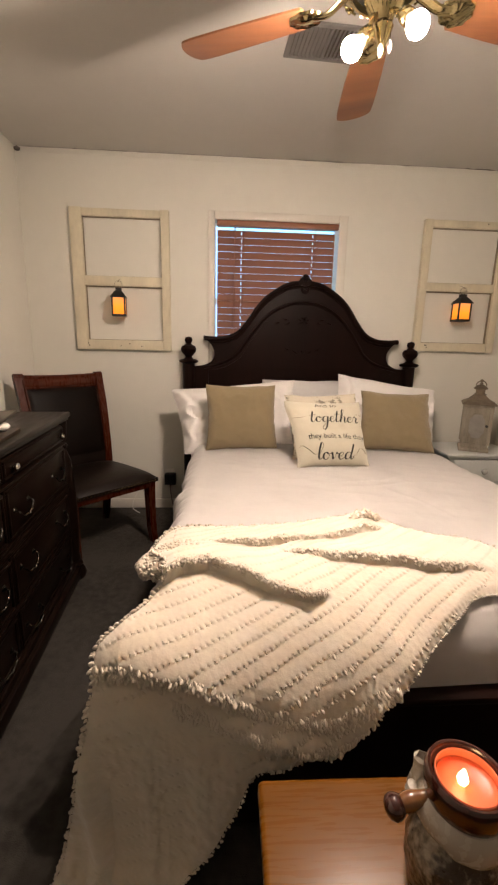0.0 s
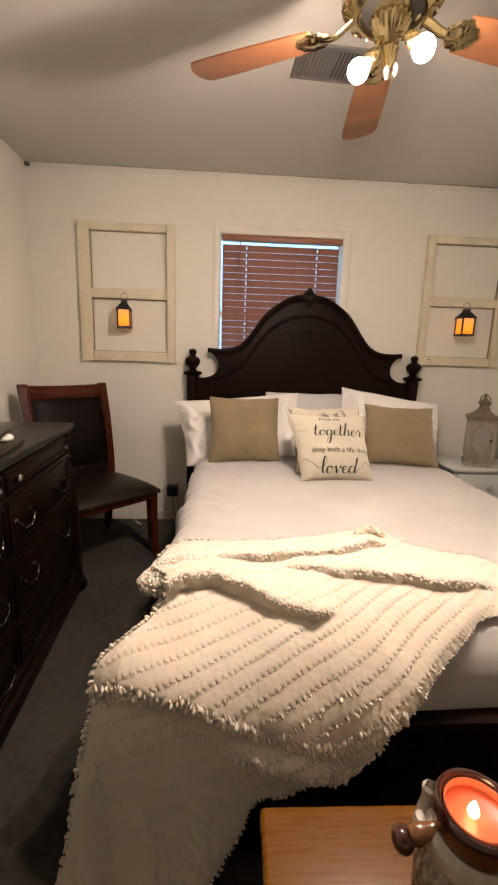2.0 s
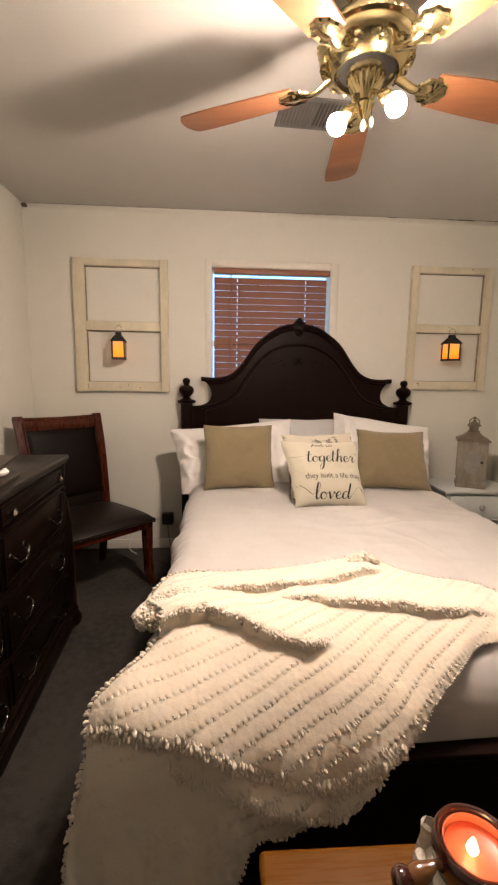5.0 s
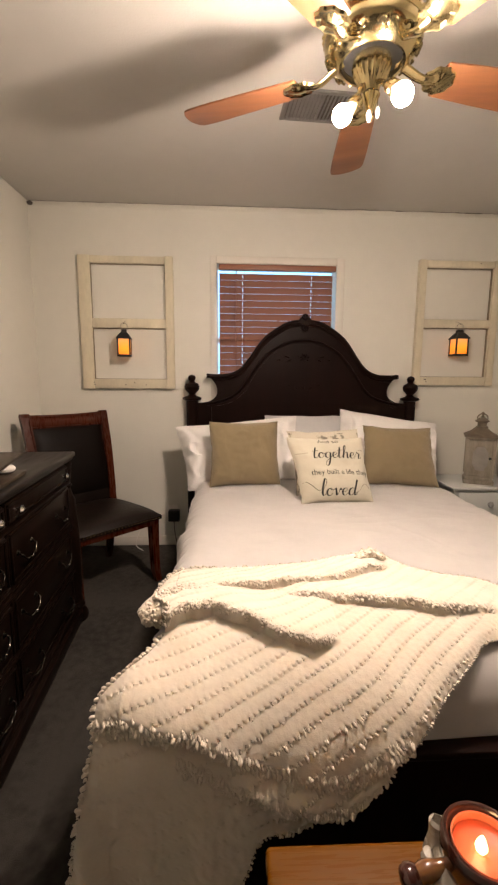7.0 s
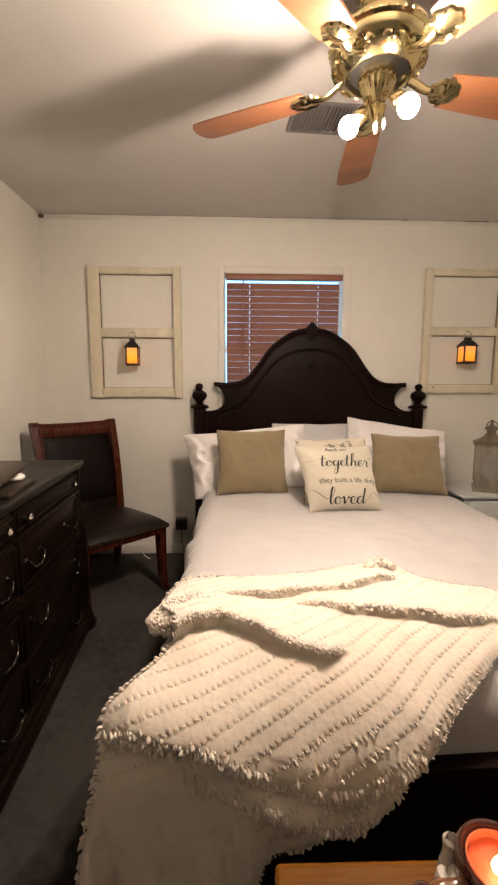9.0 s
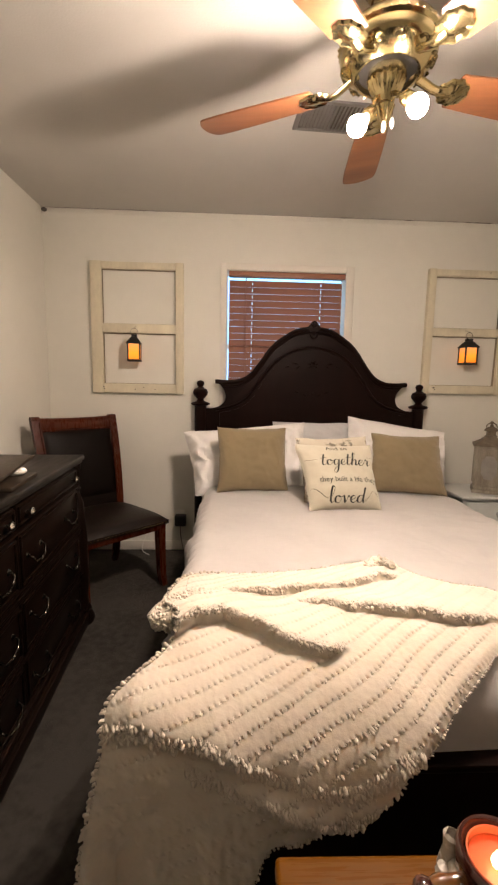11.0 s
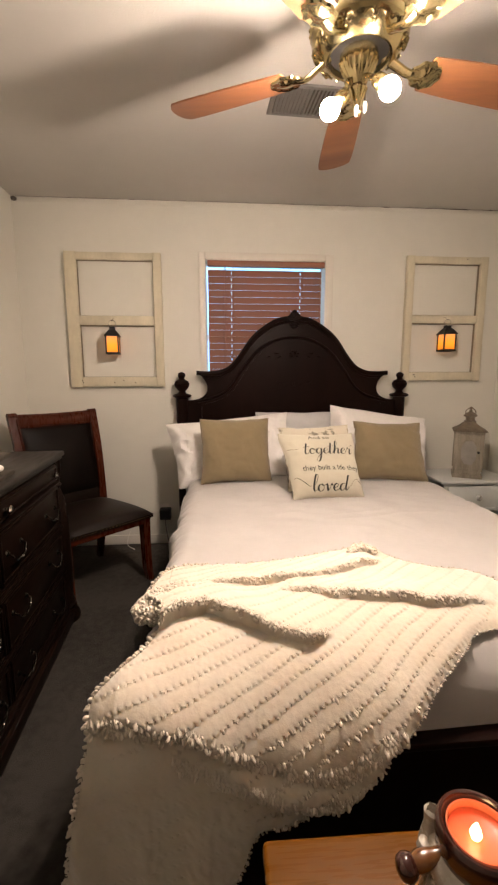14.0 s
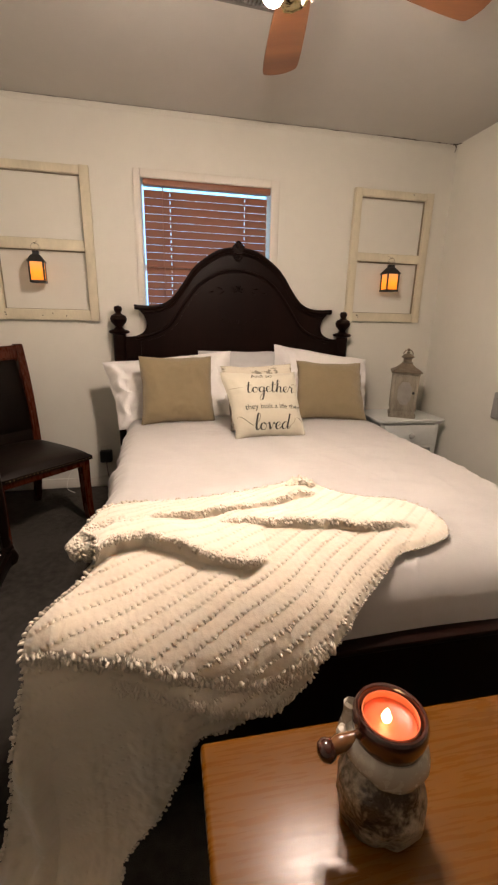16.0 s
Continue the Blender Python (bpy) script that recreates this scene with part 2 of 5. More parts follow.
def tube(bm, path, radius, n=8, flat=1.0, cap=True):
    """Sweeps a round section along a path; radius is a number or a function of 0..1."""
    path = [Vector(p) for p in path]
    rings = []
    up = Vector((0, 0, 1))
    for i, p in enumerate(path):
        d = (path[min(i + 1, len(path) - 1)] - path[max(i - 1, 0)]).normalized()
        side = d.cross(up)
        side = side.normalized() if side.length > 1e-4 else Vector((1, 0, 0))
        top = side.cross(d)
        r = radius(i / (len(path) - 1)) if callable(radius) else radius
        rings.append([bm.verts.new(p + r * (math.cos(2 * math.pi * k / n) * side + flat * math.sin(2 * math.pi * k / n) * top)) for k in range(n)])
    for a, b in zip(rings, rings[1:]):
        for k in range(n):
            bm.faces.new((a[k], a[(k + 1) % n], b[(k + 1) % n], b[k]))
    if cap:
        bm.faces.new(rings[0][::-1])
        bm.faces.new(rings[-1])
    return bm


def slab(bm, outline, y0, y1, bevel=0.0):
    """A plate cut to an outline in x and z, between two depths."""
    front = [bm.verts.new((x, y0, z)) for x, z in outline]
    back = [bm.verts.new((x, y1, z)) for x, z in outline]
    n = len(outline)
    f = bm.faces.new(front)
    g = bm.faces.new(back[::-1])
    for k in range(n):
        bm.faces.new((front[(k + 1) % n], front[k], back[k], back[(k + 1) % n]))
    if bevel:
        bmesh.ops.bevel(bm, geom=list(f.edges), offset=bevel, segments=2, affect="EDGES", profile=0.5)
    return bm


def quad_sheet(bm, rows):
    """Faces between rows of points."""
    grid = [[bm.verts.new(p) for p in row] for row in rows]
    for a, b in zip(grid, grid[1:]):
        for k in range(len(a) - 1):
            bm.faces.new((a[k], a[k + 1], b[k + 1], b[k]))
    return grid


def B():
    return bmesh.new()


# ---- the room ----
XL, XR, YN, YS, ZC = -1.912, 1.615, 0.0, -6.7, 2.476
WX0, WX1, WZ0, WZ1 = -0.622, 0.240, 1.05, 2.092

bm = B()
box(bm, XL - 0.12, YS - 0.12, -0.1, XR + 0.12, YN + 0.14, 0.0)
struct("floor", bm, CARPET, "dark grey short-pile carpet over the bedroom floor", "floor")
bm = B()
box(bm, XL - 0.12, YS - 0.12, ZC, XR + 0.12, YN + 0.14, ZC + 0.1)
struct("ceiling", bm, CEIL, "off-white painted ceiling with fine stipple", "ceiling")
bm = B()
box(bm, XL, 0, 0, WX0, 0.14, ZC)
box(bm, WX1, 0, 0, XR, 0.14, ZC)
box(bm, WX0, 0, 0, WX1, 0.14, WZ0)
box(bm, WX0, 0, WZ1, WX1, 0.14, ZC)
struct("wall_north", bm, WALL, "cream painted wall with a window behind the bed", "wall")
bm = B()
box(bm, XL - 0.12, YS, 0, XL, YN + 0.14, ZC)
struct("wall_west", bm, WALL, "plain cream painted side wall", "wall")
bm = B()
box(bm, XR, YS, 0, XR + 0.12, YN + 0.14, ZC)
struct("wall_east", bm, WALL, "plain cream painted side wall", "wall")
# unseen wall; YS puts it far back to weaken the light it bounces
bm = B()
box(bm, XL - 0.12, YS - 0.12, 0, XR + 0.12, YS, ZC)
struct("wall_south", bm, WALL, "plain cream painted unseen wall closing the room, set far back", "wall")

bm = B()
box(bm, XL, -0.013, 0.002, XR, 0.0, 0.075, 0.004)
box(bm, XL, YS, 0.002, XL + 0.013, -0.014, 0.075, 0.004)
box(bm, XR - 0.013, YS, 0.002, XR, -0.014, 0.075, 0.004)
struct("baseboard", bm, TRIM, "low cream painted baseboard", "baseboard", True)
bm = B()
box(bm, XL, -0.004, ZC - 0.034, XR, 0.0, ZC - 0.004, 0.0015)
struct("trim", bm, WALL, "narrow painted strip under the ceiling", "trim", True)
# open joint between strip and ceiling, uneven and broken
bm = B()
rng = random.Random(4)
x = XL + 0.02
while x < XR - 0.1:
    w = rng.uniform(0.2, 0.6)
    wide = rng.choice([0.0010, 0.0016, 0.0030])
    seed = rng.uniform(0, 50)
    end = min(x + w, XR - 0.02)
    line = [(x + (end - x) * k / 40, -0.005, ZC - 0.003 - 0.002 * noise.noise(Vector((k * 0.2, seed, 0)))) for k in range(41)]
    tube(bm, line, lambda t: 0.0004 + wide * math.sin(math.pi * t) * (0.6 + noise.noise(Vector((t * 9, seed, 2.0)))) ** 2, 6)
    x += w - rng.uniform(0.0, 0.05)
lathe(bm, [(0.0, -0.02), (0.018, -0.012), (0.02, 0.0), (0.0, 0.012)], 8, (XL + 0.03, -0.028, ZC - 0.022))
for q in ([(XR - 0.030, -0.012, ZC - 0.004), (XR - 0.022, -0.014, ZC - 0.025), (XR - 0.026, -0.012, ZC - 0.052)], [(XR - 0.045, -0.012, ZC - 0.006), (XR - 0.02, -0.012, ZC - 0.004), (XR - 0.004, -0.05, ZC - 0.006)]):
    tube(bm, smooth_line(q, 5), lambda t: 0.006 - 0.004 * t, 6)
struct("joint", bm, GAP, "dark uneven crack along the ceiling joint", "crack")

# ---- window ----
win = tagged(new("window_1"), "painted window with flat casing and daylight behind", "window", kind="structure")
for args in ((-0.668, -0.016, 1.0, WX0, 0.0, 2.142), (WX1, -0.016, 1.0, 0.300, 0.0, 2.142), (WX0, -0.016, WZ1, WX1, 0.0, 2.142)):
    part("casing", box(B(), *args, 0.004), TRIM, win)
part("window_sill", box(B(), -0.69, -0.03, 0.99, 0.32, 0.10, 1.05, 0.005), TRIM, win)
bm = B()
box(bm, WX0, 0.09, 1.05, WX0 + 0.006, 0.125, WZ1)
box(bm, WX1 - 0.006, 0.09, 1.05, WX1, 0.125, WZ1)
box(bm, WX0, 0.09, WZ1 - 0.012, WX1, 0.125, WZ1)
box(bm, WX0, 0.09, 1.55, WX1, 0.125, 1.59)
part("window_frame", bm, TRIM, win)
pane = part("pane", box(B(), WX0, 0.105, 1.05, WX1, 0.109, WZ1), GLASS, win)
pane.visible_shadow = False
bm = B()
quad_sheet(bm, [[(-1.6, 0.5, 0.4), (1.2, 0.5, 0.4)], [(-1.6, 0.5, 3.0), (1.2, 0.5, 3.0)]])
struct("backdrop", bm, DAY, "pale blue daylight outside the window", "sky")

# ---- window blind ----
blind = thing("window_blind", "red-brown wooden slat blind, closed, in the window", "blind", (-0.192, 0.0, 0.0))
BW = 0.413
part("valance", box(B(), -0.416, -0.012, 2.052, 0.428, 0.012, 2.090, 0.004), SLAT, blind, "red-brown wooden valance board")
part("headrail", box(B(), -BW, 0.014, 2.056, BW, 0.050, 2.086, 0.002), CORD, blind)
slot_x = (-0.245, 0.258)


def slat_mesh():
    bm = B()
    xs = [-BW - 0.001, slot_x[0] - 0.003, slot_x[0] + 0.003, slot_x[1] - 0.003, slot_x[1] + 0.003, BW]
    ys = [-0.0265, -0.009, 0.013, 0.0265]
    for z, flip in ((0.0013, False), (-0.0013, True)):
        grid = [[bm.verts.new((x, y, z + 0.0016 * (1 - (y / 0.0265) ** 2))) for x in xs] for y in ys]
        for j in range(3):
            for i in range(5):
                if j == 1 and i in (1, 3):
                    continue
                f = (grid[j][i], grid[j][i + 1], grid[j + 1][i + 1], grid[j + 1][i])
                bm.faces.new(f[::-1] if flip else f)
    bm.verts.ensure_lookup_table()
    half = len(bm.verts) // 2
    ring = list(range(6)) + [11, 17, 23] + [22, 21, 20, 19, 18] + [12, 6]
    for a, b in zip(ring, ring[1:] + ring[:1]):
        bm.faces.new((bm.verts[b], bm.verts[a], bm.verts[a + half], bm.verts[b + half]))
    return mesh_object("slat", bm, SLAT, False)


slat_me = slat_mesh()
rng = random.Random(9)
z = 2.013
while z > 1.09:
    s = new("slat", slat_me)
    s.parent = blind
    s.matrix_basis = pose(0, 0.035, z, 60.8 + 13.4 * (z - 1.5) + rng.uniform(-0.12, 0.12), 0, rng.uniform(-0.12, 0.12))
    z -= 0.0468
part("bottom_rail", box(B(), -BW, 0.015, 1.056, BW, 0.058, 1.074, 0.003), SLAT, blind)
for cx in slot_x:
    part("ladder_cord", tube(B(), [(cx + 0.012, 0.008, 2.05), (cx + 0.012, 0.006, 1.07)], 0.0012, 6), CORD, blind)
part("tilt_wand", tube(B(), [(-0.292, 0.0, 2.045), (-0.294, -0.004, 1.6), (-0.291, -0.003, 1.2)], 0.0055, 8), SLAT, blind, "dark wooden tilt wand")

# ---- old window sashes on the wall ----


def wall_sash(x0, x1, z0, z1, ix0, ix1, iz0, iz1, m0, m1, lean):
    cx, cz = (x0 + x1) / 2, (z0 + z1) / 2
    s = thing("wall_decor", "old cream painted window sash hung as decoration", "wall decor", (cx, -0.002, cz), group="window sashes on the wall")
    s.rotation_euler = (0, radians(lean), 0)

    def bar(name, a, b, c, d, y=-0.035, bevel=0.003):
        part(name, box(B(), a - cx, y, c - cz, b - cx, 0.0, d - cz, bevel), SASH, s)

    bar("stile", x0, ix0, z0, z1, -0.039)
    bar("stile", ix1, x1, z0, z1, -0.039)
    bar("top_rail", ix0, ix1, iz1, z1 - 0.003)
    bar("meeting_rail", ix0, ix1, m0, m1)
    bar("bottom_rail", ix0, ix1, z0 + 0.003, iz0)
    # dark strips inside the openings: the bars' shadow put into their colour
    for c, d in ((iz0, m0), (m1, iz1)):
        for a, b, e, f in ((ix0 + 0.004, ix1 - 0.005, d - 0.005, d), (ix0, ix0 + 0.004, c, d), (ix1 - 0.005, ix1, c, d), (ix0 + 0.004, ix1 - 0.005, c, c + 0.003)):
            part("shade_strip", box(B(), a - cx, -0.016, e - cz, b - cx, -0.0005, f - cz), SASH_SHADE, s)
    rng = random.Random(int(x0 * 100))
    for _ in range(5):
        bm = lathe(B(), [(0.0, -0.002), (0.004, 0.0), (0.0, 0.002)], 8, (rng.choice([rng.uniform(x0, x1), x0 + 0.1 * rng.random()]) - cx, -0.039, rng.choice([z0 + 0.03, z1 - 0.02, z0 + 0.045]) - cz), Matrix.Rotation(radians(90), 4, "X"))
        part("nail", bm, BLACK, s)
    return s


wall_sash(-1.583, -0.930, 1.206, 2.124, -1.506, -0.986, 1.276, 2.074, 1.636, 1.700, 0.0)
wall_sash(0.842, 1.455, 1.244, 2.142, 0.896, 1.400, 1.308, 2.091, 1.668, 1.726, 0.0)

# ---- small wall lanterns ----


def small_lantern(x, z, turn, d=0.092):
    s = thing("wall_lantern", "small black metal lantern glowing amber, hung on the sash", "lantern", (x, -0.098, z), turn, "amber lanterns on the wall")
    h = d / 2
    bm = B()
    box(bm, -h - 0.006, -h - 0.006, 0, h + 0.006, h + 0.006, 0.014, 0.002)
    part("base", bm, BLACK, s)
    for sx in (-1, 1):
        for sy in (-1, 1):
            part("corner_post", box(B(), sx * h - 0.005, sy * h - 0.005, 0.014, sx * h + 0.005, sy * h + 0.005, 0.122, 0.001), BLACK, s)
    for k in range(4):
        bm = B()
        box(bm, -h + 0.005, -h + 0.001, 0.014, h - 0.005, -h + 0.003, 0.120)
        bm.transform(Matrix.Rotation(radians(90 * k), 4, "Z"))
        part("pane", bm, AMBER, s, "glowing amber pane")
    bm = B()
    r = (h + 0.010) * math.sqrt(2)
    lathe(bm, [(r, 0.120), (r, 0.126), (r * 0.52, 0.160), (r * 0.36, 0.166), (r * 0.36, 0.184), (0.0, 0.186)], 4)
    bm.transform(Matrix.Rotation(radians(45), 4, "Z"))
    part("roof", bm, BLACK, s, smooth=False)
    ring = [(0.024 * math.cos(a), 0.0, 0.206 + 0.024 * math.sin(a)) for a in np.linspace(-1.2, 1.2 + math.pi, 20)]
    part("ring", tube(B(), ring, 0.0018, 6), STEEL, s)
    hook = [(0, 0.06, 0.250), (0, 0.03, 0.242), (0, 0.0, 0.226), (0, -0.006, 0.232)]
    bm = tube(B(), smooth_line(hook, 5), 0.0025, 6)
    bm.transform(Matrix.Rotation(radians(-turn), 4, "Z"))
    part("hook", bm, STEEL, s)
    return s


small_lantern(-1.268, 1.432, 6, 0.080)
small_lantern(1.140, 1.460, 2, 0.086)

# ---- bed ----
bed = thing("bed", "dark-stained carved wooden bed with arched headboard", "bed", (0.004, 0, 0))
HALF = [(0.0, 1.700), (0.12, 1.684), (0.24, 1.612), (0.31, 1.545), (0.38, 1.445), (0.45, 1.363), (0.53, 1.322), (0.62, 1.313), (0.70, 1.318)]
LOBE = [(0.705, 1.310), (0.665, 1.278), (0.634, 1.235), (0.626, 1.19), (0.645, 1.145), (0.70, 1.115), (0.772, 1.108)]


def mirrored(points):
    return [(-x, z) for x, z in points[::-1]] + list(points)


crest = [(p.x, p.y) for p in smooth_line([(x, z, 0) for x, z in mirrored(HALF[1:])[:8] + [(0.0, 1.700)] + HALF[1:]], 6)]
lobe = [(p.x, p.y) for p in smooth_line([(x, z, 0) for x, z in LOBE], 5)]
outline = [(-x, z) for x, z in lobe[::-1]] + crest + lobe + [(0.772, 0.30), (-0.772, 0.30)]
part("headboard_panel", slab(B(), outline, -0.085, -0.045, 0.006), EBONY, bed)
# rolled crest moulding and the two inner mouldings
bm = B()
tube(bm, [(x, -0.088, z - 0.014) for x, z in crest], 0.017, 10)
tube(bm, [(x, -0.090, z - 0.038) for x, z in crest[4:-4]], 0.009, 8)
part("crest_moulding", bm, EBONY, bed)
inner = [(-0.70, 1.10), (-0.56, 1.135), (-0.46, 1.20), (-0.37, 1.33), (-0.26, 1.46), (-0.13, 1.535), (0, 1.555)]
inner += [(-x, z) for x, z in inner[-2::-1]]
bm = B()
tube(bm, [(p.x, -0.086, p.y) for p in smooth_line([(x, z, 0) for x, z in inner], 8)], 0.011, 8)
part("panel_moulding", bm, EBONY, bed)
bm = B()
slab(bm, [(p.x, p.y) for p in smooth_line([(x * 0.955, z - 0.022, 0) for x, z in inner], 6)] + [(0.66, 0.5), (-0.66, 0.5)], -0.094, -0.083, 0.006)
part("raised_panel", bm, EBONY, bed)


def leaf(bm, x, z, turn, length=0.07, width=0.016, y=-0.091):
    m = Matrix.Translation((x, y, z)) @ Matrix.Rotation(radians(turn), 4, "Y")
    rows = []
    for i in range(9):
        t = i / 8
        w = width * math.sin(math.pi * t) ** 0.7 * (1 - 0.35 * t)
        lift = 0.006 * math.sin(math.pi * t) + 0.003 * t
        rows.append([m @ Vector((t * length, -lift + 0.009 * abs(k) ** 1.4 * (1 if w > 0 else 0), k * w)) for k in (-1, -0.5, 0, 0.5, 1)])
    quad_sheet(bm, rows)


def spray(leaves):
    bm = B()
    for x, z, turn, length, width in leaves:
        leaf(bm, x, z, turn, length, width)
    return bm


bm = spray([(0.0, 1.425, a, 0.05 if a < 0 else 0.04, 0.011) for a in (-25, -65, -115, -155, 20, 160)])
lathe(bm, [(0.0, -0.012), (0.012, -0.006), (0.014, 0.0), (0.0, 0.01)], 10, (0, -0.10, 1.44), Matrix.Rotation(radians(90), 4, "X"))
part("carved_rosette", bm, EBONY, bed)
part("carved_sprig", spray([(0.095, 1.432, -12, 0.060, 0.012), (0.085, 1.425, 25, 0.050, 0.011), (0.160, 1.420, 10, 0.045, 0.010)]), EBONY, bed)
part("carved_sprig", spray([(-0.095, 1.432, -168, 0.060, 0.012), (-0.085, 1.425, 155, 0.050, 0.011), (-0.160, 1.420, 170, 0.045, 0.010)]), EBONY, bed)
part("carved_drop", spray([(0.03, 1.20, -35, 0.05, 0.011), (-0.03, 1.20, -145, 0.05, 0.011), (0.085, 1.225, -20, 0.05, 0.011), (-0.085, 1.225, -160, 0.05, 0.011), (0.0, 1.20, -75, 0.04, 0.009), (0.0, 1.20, -105, 0.04, 0.009)]), EBONY, bed)
# shell finial over the crest
bm = B()
shell = [(-0.062, 1.690), (-0.035, 1.705), (-0.022, 1.728), (0, 1.746), (0.022, 1.728), (0.035, 1.705), (0.062, 1.690), (0.030, 1.672), (0, 1.664), (-0.030, 1.672)]
slab(bm, [(p.x, p.y) for p in smooth_line([(x, z, 0) for x, z in shell], 4, True)], -0.104, -0.06, 0.008)
for a in (-62, -90, -118):
    leaf(bm, 0.0, 1.690, a, 0.045, 0.008, -0.106)
tube(bm, smooth_line([(-0.022, -0.092, 1.655), (-0.016, -0.098, 1.630), (0, -0.099, 1.622), (0.016, -0.098, 1.630), (0.022, -0.092, 1.655)], 6), 0.008, 8)
part("carved_shell", bm, EBONY, bed)
POST = [(0.040, 0.0), (0.046, 0.03), (0.040, 0.08), (0.043, 0.10), (0.043, 1.125), (0.064, 1.132), (0.070, 1.142), (0.062, 1.150), (0.034, 1.158), (0.022, 1.172), (0.034, 1.186),
        (0.050, 1.205), (0.055, 1.225), (0.047, 1.245), (0.026, 1.256), (0.018, 1.264), (0.023, 1.272), (0.028, 1.288), (0.022, 1.304), (0.0, 1.312)]
for sx in (-1, 1):
    part("post", lathe(B(), POST, 28, (sx * 0.808, -0.068, 0)), EBONY, bed)
for sx in (-1, 1):
    part("side_rail", box(B(), sx * 0.775 - 0.018, -2.27, 0.17, sx * 0.775 + 0.018, -0.08, 0.36, 0.006), EBONY, bed)
part("footboard", box(B(), -0.80, -2.300, 0.06, 0.80, -2.262, 0.415, 0.008), EBONY, bed)
part("footboard_cap", box(B(), -0.81, -2.310, 0.413, 0.81, -2.250, 0.436, 0.009), EBONY, bed)
for sx in (-1, 1):
    part("foot", lathe(B(), [(0.03, 0), (0.040, 0.03), (0.033, 0.06), (0.038, 0.09), (0.038, 0.43)], 20, (sx * 0.79, -2.280, 0)), EBONY, bed)

mattress = thing("mattress", "mattress hidden under white bedding", "mattress", (0.0, -1.19, 0.30))
part("mattress_body", box(B(), -0.745, -0.80, 0.0, 0.745, 1.06, 0.318, 0.06, 4), SHEET, mattress)


# ---- duvet ----
TOP = 0.645


def duvet_z(x, y):
    soft = 0.010 * noise.noise(Vector((x * 3.1, y * 2.6, 0.3))) + 0.005 * noise.noise(Vector((x * 9, y * 5, 1.7)))
    soft += 0.004 * noise.noise(Vector((x * 4 + y * 14, y * 3 - x * 8, 5.2)))
    # pressed creases that run off towards the sides and the head
    for k, (fx, fy, sh) in enumerate(((2.2, 9.0, 0.0), (7.0, 2.4, 3.0))):
        c = noise.noise(Vector((x * fx + 0.6 * y, y * fy - 0.8 * x, 8.0 + sh)))
        soft += 0.0045 * max(0.0, 1 - abs(c) / 0.09) * max(0.0, noise.noise(Vector((x * 2, y * 2, 11.0 + k))) + 0.25)
    # stitched corner fold near the foot
    line = x - 0.13 - 0.25 * (y + 2.25)
    soft += 0.007 * math.exp(-((line / 0.010) ** 2)) * max(0.0, min(1.0, (-2.02 - y) / 0.15))
    return TOP + soft


def duvet_point(u, v):
    """u across the bed and v along it, both in metres of cloth from the flat top's middle line and head end."""
    hx, r = (0.690, 0.10) if u > 0 else (0.655, 0.085)
    y1 = -1.995
    x, y, z, drop = u, -0.22 - v, 0.0, 0.0
    if abs(u) > hx:
        s, e = (1 if u > 0 else -1), abs(u) - hx
        if e < r * math.pi / 2:
            a = e / r
            x, drop = s * (hx + r * math.sin(a)), r * (1 - math.cos(a))
        else:
            k = e - r * math.pi / 2
            x, drop = s * (hx + r + (0.10 if s > 0 else 0.05) * k), r + k
        pleat = 0.6 * math.sin(13 * v + s) + 0.8 * noise.noise(Vector((v * 9, e * 3, s))) + (0.5 if s > 0 else 1.0) * noise.noise(Vector((v * 24, e * 5, s + 4)))
        c = noise.noise(Vector((v * 7 + 2.2 * e, e * 1.5, s + 9.0)))
        crease = max(0.0, 1 - abs(c) / 0.16) + 0.7 * max(0.0, 1 - abs(noise.noise(Vector((v * 13 - 2.8 * e, e * 2.5, s + 2.0)))) / 0.16)
        x += s * ((0.017 if s > 0 else 0.010) * pleat + (0.022 if s > 0 else 0.017) * crease) * min(1, e * 7)
    if y < y1:
        # the foot end falls away in a long soft curve to the rail
        e, ry, rz = y1 - y, 0.275, 0.205
        if e < 0.380:
            a = e / 0.380 * math.pi / 2
            y, dz = y1 - ry * math.sin(a) ** (2 / 2.7), rz * (1 - max(0.0, math.cos(a)) ** (2 / 2.7))
        else:
            k = e - 0.380
            y, dz = y1 - ry - 0.012 * k + 0.004 * math.sin(9 * u), rz + k
        drop = max(drop, dz)
    z = duvet_z(x, y) - drop
    return (x, y, z)


duvet = thing("duvet", "smooth white cotton duvet spread over the bed", "duvet", (0, 0, 0))
bm = B()
us = np.linspace(-1.10, 1.10, 200)
vs = np.linspace(0.0, 2.185, 230)
quad_sheet(bm, [[duvet_point(u, v) for u in us] for v in vs])
bmesh.ops.solidify(bm, geom=bm.faces[:], thickness=-0.012)
part("cover", bm, SHEET, duvet)
part("hem", tube(B(), [duvet_point(u, vs[-1]) for u in np.linspace(-1.10, 1.10, 90)], 0.007, 6), SHEET, duvet)


# ---- pillows ----


